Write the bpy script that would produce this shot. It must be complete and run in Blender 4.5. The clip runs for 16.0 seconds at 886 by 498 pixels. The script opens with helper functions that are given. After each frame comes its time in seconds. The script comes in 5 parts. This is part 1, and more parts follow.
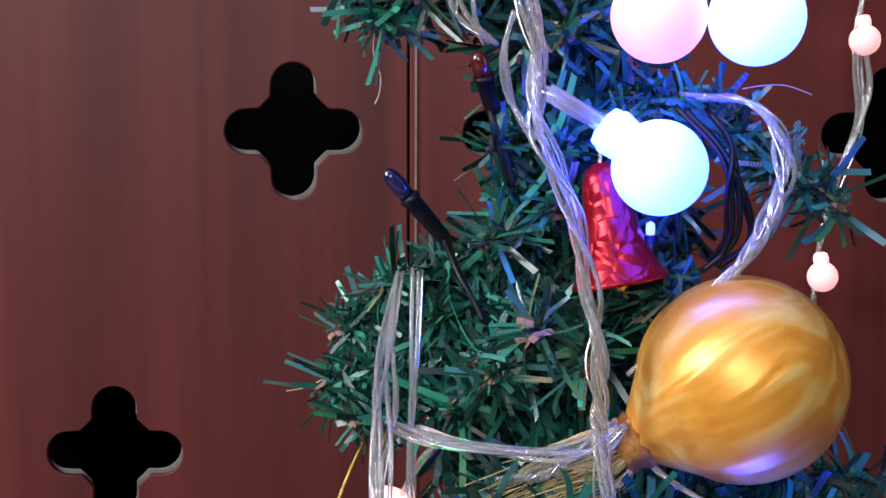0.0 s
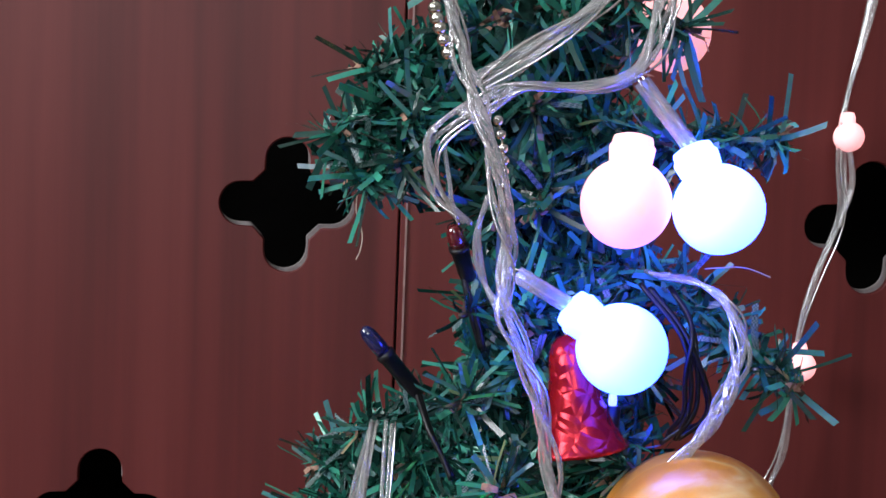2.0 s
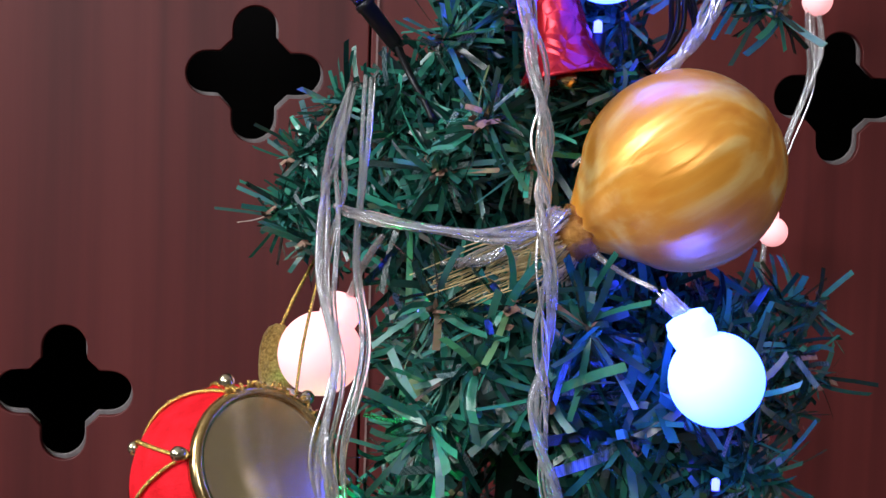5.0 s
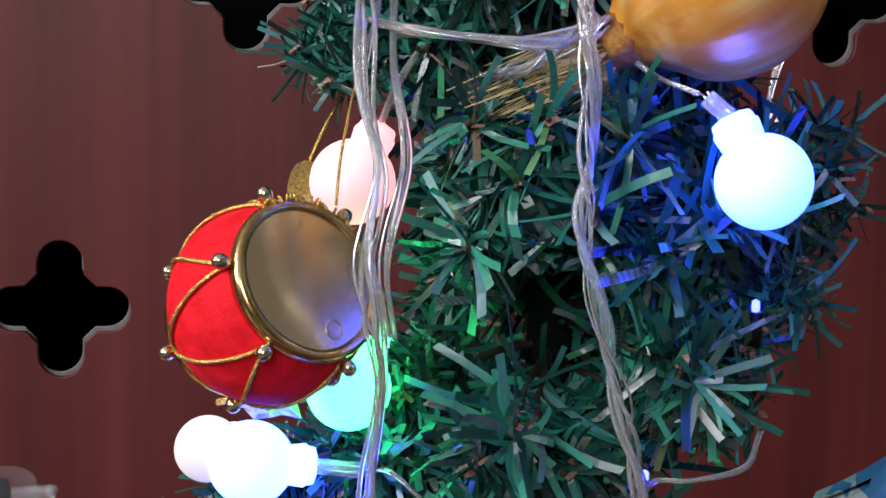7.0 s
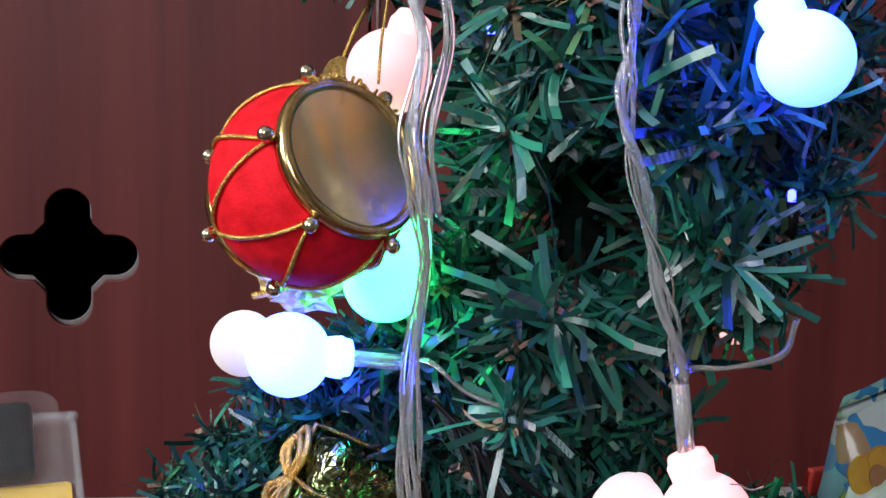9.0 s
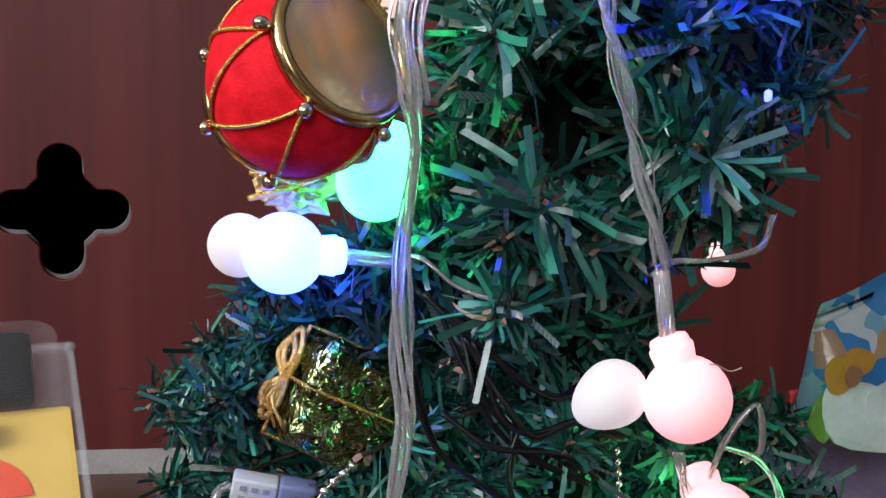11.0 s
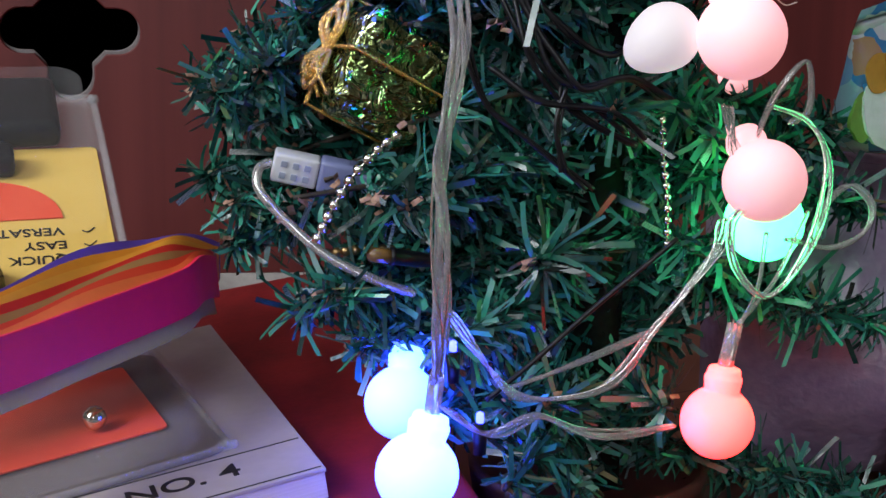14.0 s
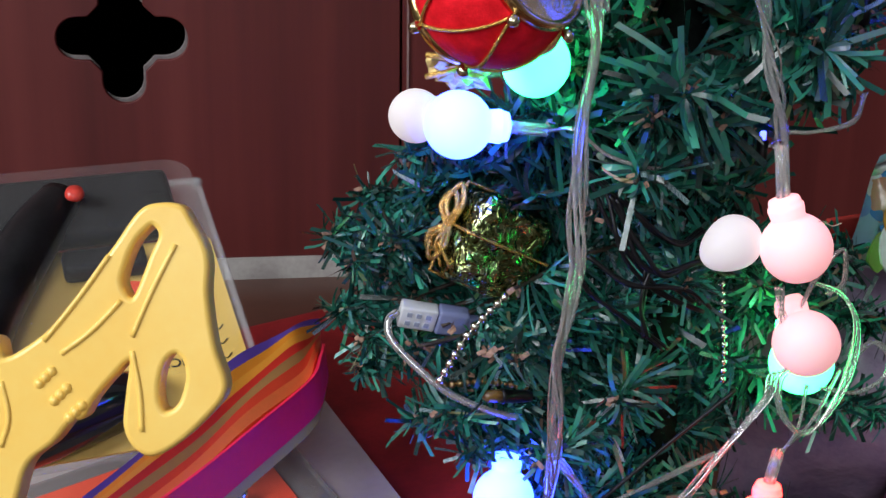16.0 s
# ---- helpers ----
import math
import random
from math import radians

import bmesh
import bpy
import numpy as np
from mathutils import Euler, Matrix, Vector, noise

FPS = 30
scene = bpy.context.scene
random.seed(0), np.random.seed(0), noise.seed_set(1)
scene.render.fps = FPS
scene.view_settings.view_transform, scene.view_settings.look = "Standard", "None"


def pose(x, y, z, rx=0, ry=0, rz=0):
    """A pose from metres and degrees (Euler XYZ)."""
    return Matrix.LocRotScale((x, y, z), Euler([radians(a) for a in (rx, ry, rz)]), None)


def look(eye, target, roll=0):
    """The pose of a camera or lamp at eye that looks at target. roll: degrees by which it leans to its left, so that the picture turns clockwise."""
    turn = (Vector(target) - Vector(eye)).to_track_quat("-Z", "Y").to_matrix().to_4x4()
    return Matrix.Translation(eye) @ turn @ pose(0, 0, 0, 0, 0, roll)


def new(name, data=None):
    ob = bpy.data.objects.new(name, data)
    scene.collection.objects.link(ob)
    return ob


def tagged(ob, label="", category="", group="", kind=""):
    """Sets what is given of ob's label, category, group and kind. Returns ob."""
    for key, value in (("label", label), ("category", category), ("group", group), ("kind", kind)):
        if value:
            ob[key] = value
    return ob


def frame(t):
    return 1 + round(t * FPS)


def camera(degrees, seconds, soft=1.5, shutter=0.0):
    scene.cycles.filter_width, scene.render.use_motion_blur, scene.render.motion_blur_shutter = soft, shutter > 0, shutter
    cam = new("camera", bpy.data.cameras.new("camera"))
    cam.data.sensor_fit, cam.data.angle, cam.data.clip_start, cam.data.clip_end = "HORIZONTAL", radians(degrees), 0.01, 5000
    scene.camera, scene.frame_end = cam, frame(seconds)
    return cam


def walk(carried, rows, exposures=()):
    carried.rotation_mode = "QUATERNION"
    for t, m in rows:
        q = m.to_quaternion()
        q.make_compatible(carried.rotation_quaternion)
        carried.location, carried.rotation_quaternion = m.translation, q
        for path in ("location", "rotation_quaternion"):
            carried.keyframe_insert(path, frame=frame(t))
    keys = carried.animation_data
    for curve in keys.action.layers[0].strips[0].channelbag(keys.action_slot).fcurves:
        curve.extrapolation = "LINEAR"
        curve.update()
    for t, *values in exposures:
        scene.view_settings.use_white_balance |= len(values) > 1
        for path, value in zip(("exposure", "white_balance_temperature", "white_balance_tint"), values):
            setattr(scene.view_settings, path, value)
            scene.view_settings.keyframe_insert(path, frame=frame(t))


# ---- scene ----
cam = camera(39.4, 16.0)
PATH = [
    (0, (0.056, 0.048, 0.369), (0.125, 2.041, 0.185), 0.2),
    (0.5, (0.053, 0.036, 0.391), (0.125, 2.026, 0.209), 0.6),
    (1, (0.054, 0.039, 0.404), (0.123, 2.03, 0.228), 1.7),
    (1.5, (0.059, 0.04, 0.409), (0.132, 2.032, 0.245), 2.0),
    (2, (0.06, 0.038, 0.402), (0.134, 2.031, 0.252), 2.2),
    (2.5, (0.06, 0.039, 0.394), (0.138, 2.032, 0.248), 2.2),
    (3, (0.06, 0.037, 0.378), (0.143, 2.031, 0.248), 2.4),
    (3.5, (0.057, 0.038, 0.363), (0.158, 2.032, 0.238), 2.2),
    (4, (0.057, 0.035, 0.351), (0.17, 2.028, 0.236), 2.3),
    (4.5, (0.058, 0.034, 0.335), (0.179, 2.028, 0.224), 2.2),
    (5, (0.059, 0.039, 0.315), (0.191, 2.032, 0.202), 1.9),
    (7.5, (0.045, 0.043, 0.279), (0.223, 2.027, 0.097), 0.8),
    (8, (0.047, 0.043, 0.274), (0.229, 2.026, 0.087), 0.8),
    (8.5, (0.041, 0.043, 0.269), (0.23, 2.026, 0.083), 0.7),
    (9, (0.036, 0.042, 0.261), (0.225, 2.024, 0.068), 0.7),
    (9.5, (0.037, 0.04, 0.25), (0.226, 2.021, 0.046), 0.5),
    (12, (0.03, 0.023, 0.231), (0.252, 1.998, 0.013), 0.4),
    (12.5, (0.027, 0.021, 0.214), (0.255, 1.995, -0.014), 0.5),
    (13, (0.025, 0.023, 0.197), (0.256, 1.995, -0.048), 0.6),
    (13.5, (0.023, 0.024, 0.187), (0.251, 1.992, -0.083), 0.7),
    (14, (0.02, 0.025, 0.174), (0.251, 1.988, -0.13), 0.8),
    (14.5, (0.014, 0.017, 0.186), (0.249, 1.965, -0.202), 0.7),
    (15, (0.009, 0.01, 0.211), (0.257, 1.937, -0.262), 0.4),
    (15.5, (-0.007, -0.001, 0.236), (0.265, 1.922, -0.242), 0.5),
    (16, (-0.028, -0.017, 0.271), (0.261, 1.884, -0.277), 0.8),
]
walk(cam, [(t, look(eye, target, roll)) for t, eye, target, roll in PATH],
     [(0.0, 0.0), (3.5, 0.0), (4.5, -0.1), (5.0, -0.1), (7.5, -0.12), (9.5, -0.18), (12.0, -0.28), (13.5, -0.38), (14.5, -0.24), (15.0, -0.32), (15.5, -0.36), (16.0, -0.36)])

# ---- world, window light ----
world = bpy.data.worlds.new("sky")
scene.world = world
world.use_nodes = True
wn = world.node_tree
sky = wn.nodes.new("ShaderNodeTexSky")
sky.sky_type, sky.sun_disc = "NISHITA", False
sky.sun_elevation, sky.sun_rotation = radians(40), radians(250)
wn.nodes["Background"].inputs[1].default_value = 0.1
wn.links.new(sky.outputs[0], wn.nodes["Background"].inputs[0])


def area_lamp(name, eye, target, w, h, power, color):
    d = bpy.data.lights.new(name, "AREA")
    d.shape, d.size, d.size_y, d.energy, d.color = "RECTANGLE", w, h, power, color
    ob = new(name, d)
    ob.matrix_world = look(eye, target)
    return ob


# daylight that comes in through the two window openings
area_lamp("window_daylight", (-1.72, -0.55, 1.30), (0.1, 0.4, 0.25), 0.95, 1.05, 58.0, (0.92, 0.96, 1.0))
area_lamp("rear_window_daylight", (-0.50, -2.02, 1.20), (0.0, 0.5, 0.30), 0.80, 0.75, 23.0, (0.92, 0.96, 1.0))


# ---- materials ----
def material(name, color, rough=0.5, metal=0.0, spec=0.5, trans=0.0, ior=1.45, emit=None, strength=0.0, alpha=1.0, coat=0.0):
    m = bpy.data.materials.new(name)
    m.use_nodes = True
    b = m.node_tree.nodes["Principled BSDF"]
    b.inputs["Base Color"].default_value = (*color, 1)
    b.inputs["Roughness"].default_value = rough
    b.inputs["Metallic"].default_value = metal
    b.inputs["Specular IOR Level"].default_value = spec
    b.inputs["Transmission Weight"].default_value = trans
    b.inputs["IOR"].default_value = ior
    b.inputs["Alpha"].default_value = alpha
    b.inputs["Coat Weight"].default_value = coat
    if emit:
        b.inputs["Emission Color"].default_value = (*emit, 1)
        b.inputs["Emission Strength"].default_value = strength
    return m


def nodes_of(m):
    t = m.node_tree
    return t, t.nodes["Principled BSDF"]


def add(t, kind, **values):
    n = t.nodes.new(kind)
    for k, v in values.items():
        n.inputs[k.replace("_", " ")].default_value = v
    return n


def coords(t, scale=(1, 1, 1), output="Object"):
    c = t.nodes.new("ShaderNodeTexCoord")
    m = t.nodes.new("ShaderNodeMapping")
    m.inputs["Scale"].default_value = scale
    t.links.new(c.outputs[output], m.inputs["Vector"])
    return m.outputs["Vector"]


def ramp(t, fac, stops):
    r = t.nodes.new("ShaderNodeValToRGB")
    e = r.color_ramp.elements
    while len(e) < len(stops):
        e.new(0.5)
    for el, (p, c) in zip(e, stops):
        el.position, el.color = p, (*c, 1)
    t.links.new(fac, r.inputs["Fac"])
    return r.outputs["Color"]


def bump(t, b, height, strength=0.3, distance=0.001):
    n = add(t, "ShaderNodeBump", Strength=strength, Distance=distance)
    t.links.new(height, n.inputs["Height"])
    t.links.new(n.outputs["Normal"], b.inputs["Normal"])


def mottled(name, dark, light, scale=60.0, rough=0.5, metal=0.0, bumps=0.2, stretch=(1, 1, 1), detail=4.0, spec=0.5, dist=0.0006):
    """A surface with colour and relief that vary at two scales."""
    m = material(name, light, rough, metal, spec)
    t, b = nodes_of(m)
    v = coords(t, stretch)
    n1 = add(t, "ShaderNodeTexNoise", Scale=scale, Detail=detail)
    n2 = add(t, "ShaderNodeTexNoise", Scale=scale * 9, Detail=3.0)
    t.links.new(v, n1.inputs["Vector"])
    t.links.new(v, n2.inputs["Vector"])
    mix = t.nodes.new("ShaderNodeMath")
    mix.operation = "MULTIPLY_ADD"
    mix.inputs[1].default_value = 0.35
    t.links.new(n2.outputs["Fac"], mix.inputs[0])
    t.links.new(n1.outputs["Fac"], mix.inputs[2])
    t.links.new(ramp(t, mix.outputs[0], [(0.45, dark), (0.9, light)]), b.inputs["Base Color"])
    bump(t, b, mix.outputs[0], bumps, dist)
    return m


def veneer(name, dark, mid, light, rough):
    """Wood veneer whose grain runs upright, in broad soft bands with fine pores."""
    m = material(name, mid, rough, 0.0, 0.32)
    t, b = nodes_of(m)
    n1 = add(t, "ShaderNodeTexNoise", Scale=1.0, Detail=3.0, Roughness=0.55, Distortion=0.4)
    t.links.new(coords(t, (14, 14, 0.7)), n1.inputs["Vector"])
    n2 = add(t, "ShaderNodeTexNoise", Scale=1.0, Detail=4.0, Roughness=0.6)
    t.links.new(coords(t, (120, 120, 3)), n2.inputs["Vector"])
    k = t.nodes.new("ShaderNodeMath")
    k.operation = "MULTIPLY_ADD"
    k.inputs[1].default_value = 0.25
    t.links.new(n2.outputs["Fac"], k.inputs[0])
    t.links.new(n1.outputs["Fac"], k.inputs[2])
    t.links.new(ramp(t, k.outputs[0], [(0.42, dark), (0.62, mid), (0.82, light)]), b.inputs["Base Color"])
    bump(t, b, n2.outputs["Fac"], 0.08, 0.0004)
    return m


WOOD = veneer("red_brown_veneer", (0.060, 0.0100, 0.0100), (0.100, 0.0170, 0.0160), (0.138, 0.0270, 0.0245), 0.47)
TABLE = veneer("brown_table_laminate", (0.060, 0.024, 0.016), (0.085, 0.034, 0.022), (0.11, 0.046, 0.03), 0.3)
EDGE = mottled("raw_board_edge", (0.08, 0.06, 0.06), (0.19, 0.165, 0.165), 60, 0.6)
STRIP = mottled("grey_stone_strip", (0.30, 0.27, 0.26), (0.46, 0.43, 0.41), 40, 0.5)
# near-black panel colour stands in for the shade inside the closed cabinet
INSIDE = material("shade_black_cabinet_inside", (0.012, 0.010, 0.010), 0.9)
PLASTER = mottled("cream_plaster", (0.24, 0.22, 0.20), (0.32, 0.30, 0.27), 6, 0.85, bumps=0.1)
CEIL = mottled("white_ceiling_paint", (0.70, 0.69, 0.66), (0.80, 0.79, 0.77), 5, 0.9, bumps=0.05)
FLOOR = mottled("grey_floor_tile", (0.30, 0.27, 0.24), (0.42, 0.39, 0.35), 8, 0.4)


def needle_material():
    m = material("green_tinsel", (0.02, 0.12, 0.07), 0.27, 0.0, 0.6, coat=0.3)
    t, b = nodes_of(m)
    g = t.nodes.new("ShaderNodeNewGeometry")
    c = ramp(t, g.outputs["Random Per Island"], [(0.0, (0.006, 0.026, 0.024)), (0.28, (0.011, 0.075, 0.060)), (0.52, (0.022, 0.165, 0.122)), (0.74, (0.050, 0.320, 0.225)), (0.88, (0.060, 0.190, 0.205)), (0.955, (0.10, 0.18, 0.21)), (0.985, (0.04, 0.25, 0.10)), (1.0, (0.34, 0.24, 0.16))])
    n = add(t, "ShaderNodeTexNoise", Scale=500.0, Detail=2.0)
    t.links.new(coords(t), n.inputs["Vector"])
    mx = t.nodes.new("ShaderNodeMixRGB")
    mx.blend_type = "MULTIPLY"
    mx.inputs[0].default_value = 0.45
    t.links.new(c, mx.inputs[1])
    t.links.new(n.outputs["Color"], mx.inputs[2])
    # some strips show their woven silvery side
    ck = add(t, "ShaderNodeTexChecker", Scale=2600.0)
    ck.inputs["Color1"].default_value, ck.inputs["Color2"].default_value = (0.20, 0.27, 0.29, 1), (0.03, 0.08, 0.085, 1)
    t.links.new(coords(t), ck.inputs["Vector"])
    wv = t.nodes.new("ShaderNodeMath")
    wv.operation = "COMPARE"
    wv.inputs[1].default_value, wv.inputs[2].default_value = 0.92, 0.022
    t.links.new(g.outputs["Random Per Island"], wv.inputs[0])
    m2 = t.nodes.new("ShaderNodeMixRGB")
    t.links.new(wv.outputs[0], m2.inputs[0])
    t.links.new(mx.outputs[0], m2.inputs[1])
    t.links.new(ck.outputs["Color"], m2.inputs[2])
    # each branch keeps its own depth of colour
    oi = t.nodes.new("ShaderNodeObjectInfo")
    rnd = t.nodes.new("ShaderNodeMapRange")
    rnd.inputs["To Min"].default_value, rnd.inputs["To Max"].default_value = 0.70, 1.50
    t.links.new(oi.outputs["Random"], rnd.inputs["Value"])
    vm = t.nodes.new("ShaderNodeVectorMath")
    vm.operation = "SCALE"
    t.links.new(m2.outputs[0], vm.inputs[0])
    t.links.new(rnd.outputs[0], vm.inputs["Scale"])
    t.links.new(vm.outputs[0], b.inputs["Base Color"])
    w = add(t, "ShaderNodeTexWave", Scale=900.0, Distortion=1.0)
    t.links.new(coords(t), w.inputs["Vector"])
    bump(t, b, w.outputs["Fac"], 0.15, 0.0002)
    return m


NEEDLE = needle_material()
STEM = mottled("dark_branch_wire", (0.010, 0.010, 0.008), (0.06, 0.04, 0.03), 500, 0.6)
# stem coloured near black to stand in for deep shade between the branches
TRUNK = mottled("shade_black_stem", (0.002, 0.003, 0.003), (0.006, 0.009, 0.008), 400, 0.8, spec=0.1)
FRAY = mottled("frayed_brown_paper", (0.16, 0.085, 0.060), (0.42, 0.25, 0.18), 900, 0.7)
WRAP = mottled("wound_green_foil", (0.004, 0.020, 0.018), (0.030, 0.130, 0.105), 420, 0.3, 0.0, 0.9, (1, 1, 2.2), dist=0.0015)
CLEARWIRE = material("clear_wire", (0.98, 0.97, 0.97), 0.09, 0.0, 1.0, trans=0.86, ior=1.46, coat=0.5)
CLEAR = material("clear_plastic_sleeve", (0.9, 0.9, 0.92), 0.12, 0.0, 0.6, trans=0.75, ior=1.4)
BLACKWIRE = mottled("black_cable", (0.003, 0.003, 0.004), (0.009, 0.009, 0.011), 400, 0.35, bumps=0.05, spec=0.35)
BRIGHTWIRE = mottled("silvery_conductor", (0.62, 0.61, 0.60), (0.92, 0.91, 0.90), 700, 0.2, 0.9, 0.1)
GOLD = mottled("polished_gold", (0.45, 0.28, 0.10), (0.80, 0.58, 0.28), 200, 0.2, 1.0, 0.1)
GOLDCORD = mottled("gold_thread", (0.55, 0.30, 0.06), (0.95, 0.64, 0.20), 1500, 0.26, 0.85, 0.6)
SILVER = mottled("silver_bead", (0.5, 0.48, 0.42), (0.85, 0.82, 0.74), 300, 0.15, 1.0, 0.05)
VELVET = mottled("red_velvet", (0.62, 0.004, 0.010), (0.92, 0.012, 0.026), 260, 0.75, 0.0, 0.5, spec=0.2)


def bulb_material(name, glow, strength):
    """Frosted plastic globe, brightest where the diode sits at its neck."""
    m = material(name, (0.50, 0.49, 0.49), 0.5, 0.0, 0.3)
    t, b = nodes_of(m)
    c = t.nodes.new("ShaderNodeTexCoord")
    s = t.nodes.new("ShaderNodeSeparateXYZ")
    t.links.new(c.outputs["Object"], s.inputs[0])
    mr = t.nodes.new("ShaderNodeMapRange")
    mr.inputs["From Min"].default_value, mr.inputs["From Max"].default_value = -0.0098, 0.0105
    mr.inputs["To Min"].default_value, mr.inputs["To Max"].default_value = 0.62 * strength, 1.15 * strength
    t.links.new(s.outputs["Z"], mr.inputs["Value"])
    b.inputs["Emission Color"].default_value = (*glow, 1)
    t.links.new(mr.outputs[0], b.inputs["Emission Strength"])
    return m


PINK = bulb_material("globe_lit_pink", (1.0, 0.40, 0.42), 1.45)
ROSE = bulb_material("globe_lit_red", (1.0, 0.032, 0.026), 8.0)
MINT = bulb_material("globe_lit_green", (0.035, 1.0, 0.26), 12.0)
ICE = bulb_material("globe_lit_blue_white", (0.032, 0.065, 1.0), 24.0)
BLUE = bulb_material("globe_lit_blue", (0.018, 0.048, 1.0), 30.0)
# weak emission added to unlit globes in place of the light they reflect
DIM = bulb_material("globe_unlit_added_glow", (1.0, 0.86, 0.92), 0.78)
BLUELED = material("lit_blue_diode", (0.1, 0.1, 0.5), 0.3, emit=(0.03, 0.04, 1.0), strength=22.0)


# ---- building helpers ----
def part(name, bm, mat, parent, label="", smooth=True):
    me = bpy.data.meshes.new(name)
    bm.to_mesh(me)
    bm.free()
    me.materials.append(mat)
    if smooth:
        me.shade_smooth()
    ob = new(name, me)
    ob.parent = parent
    if label:
        ob["label"] = label
    return ob


def piece(name, verts, faces, mat, parent, smooth=False):
    me = bpy.data.meshes.new(name)
    me.from_pydata(verts, [], faces)
    me.materials.append(mat)
    if smooth:
        me.shade_smooth()
    ob = new(name, me)
    ob.parent = parent
    return ob


def thing(name, m, label, category, group="", kind=""):
    ob = new(name)
    ob.empty_display_size = 0.01
    ob.matrix_world = m
    return tagged(ob, label, category, group, kind)


def at(p):
    return Matrix.Translation(p)


def frame_of(origin, zdir, xhint=(1, 0, 0)):
    """A pose with its z axis along zdir."""
    z = Vector(zdir).normalized()
    x = Vector(xhint)
    x = (x - z * x.dot(z)).normalized()
    y = z.cross(x)
    m = Matrix((x, y, z)).transposed().to_4x4()
    m.translation = origin
    return m


def smooth_path(points, per=8):
    p = [Vector(q) for q in points]
    p = [p[0] * 2 - p[1]] + p + [p[-1] * 2 - p[-2]]
    out = []
    for i in range(1, len(p) - 2):
        a, b, c, d = p[i - 1:i + 3]
        for k in range(per):
            s = k / per
            out.append(0.5 * (2 * b + (c - a) * s + (2 * a - 5 * b + 4 * c - d) * s * s + (3 * b - a - 3 * c + d) * s ** 3))
    out.append(p[-2])
    return out


def tube(bm, path, radius, sides=6, cap=True):
    rings, up = [], Vector((0.3, 0.2, 0.93)).normalized()
    n = len(path)
    for i, q in enumerate(path):
        d = (path[min(i + 1, n - 1)] - path[max(i - 1, 0)]).normalized()
        u = (up - d * up.dot(d))
        u = u.normalized() if u.length > 1e-6 else d.orthogonal().normalized()
        up = u
        v = d.cross(u)
        r = radius(i / max(n - 1, 1)) if callable(radius) else radius
        rings.append([bm.verts.new(q + r * (math.cos(2 * math.pi * k / sides) * u + math.sin(2 * math.pi * k / sides) * v)) for k in range(sides)])
    for a, b in zip(rings, rings[1:]):
        for k in range(sides):
            bm.faces.new((a[k], a[(k + 1) % sides], b[(k + 1) % sides], b[k]))
    if cap:
        bm.faces.new(rings[0][::-1])
        bm.faces.new(rings[-1])
    return bm


def lathe(bm, profile, sides=32):
    """Turns (radius, height) pairs round the z axis."""
    rings = []
    for r, h in profile:
        if r < 1e-6:
            rings.append([bm.verts.new((0, 0, h))])
        else:
            rings.append([bm.verts.new((r * math.cos(2 * math.pi * k / sides), r * math.sin(2 * math.pi * k / sides), h)) for k in range(sides)])
    for a, b in zip(rings, rings[1:]):
        for k in range(sides):
            j = (k + 1) % sides
            if len(a) == 1 and len(b) == 1:
                continue
            if len(a) == 1:
                bm.faces.new((a[0], b[j], b[k]))
            elif len(b) == 1:
                bm.faces.new((a[k], a[j], b[0]))
            else:
                bm.faces.new((a[k], a[j], b[j], b[k]))
    bmesh.ops.recalc_face_normals(bm, faces=bm.faces)
    return bm


def ball(bm, centre, r, u=16, v=10):
    bmesh.ops.create_uvsphere(bm, u_segments=u, v_segments=v, radius=r, matrix=Matrix.Translation(centre))
    return bm


def block(bm, size, bevel=0.0, m=None, segments=2):
    made = bmesh.ops.create_cube(bm, size=1.0, matrix=(m or Matrix()) @ Matrix.Diagonal((*size, 1)))
    if bevel:
        edges = list({e for w in made["verts"] for e in w.link_edges})
        bmesh.ops.bevel(bm, geom=edges, offset=bevel, segments=segments, profile=0.6, affect="EDGES")
    return bm


def slab(name, lo, hi, mat, label, category, kind="structure", bevel=0.0):
    bm = bmesh.new()
    size = [b - a for a, b in zip(lo, hi)]
    block(bm, size, bevel)
    ob = part(name, bm, mat, None, smooth=False)
    ob.location = [(a + b) / 2 for a, b in zip(lo, hi)]
    return tagged(ob, label, category, kind=kind)


# ---- the room and the table ----
TZ = 0.036
slab("floor", (-1.8, -2.1, -0.74), (2.0, 1.3, -0.70), FLOOR, "grey tiled floor of the room", "floor")
slab("ceiling", (-1.8, -2.1, 1.9), (2.0, 1.3, 1.94), CEIL, "white painted ceiling", "ceiling")
slab("wall_east", (2.0, -2.1, -0.70), (2.1, 1.3, 1.9), PLASTER, "cream plastered wall", "wall")
slab("wall_north", (-1.8, 1.3, -0.70), (2.0, 1.4, 1.9), PLASTER, "cream plastered wall behind the cabinet", "wall")


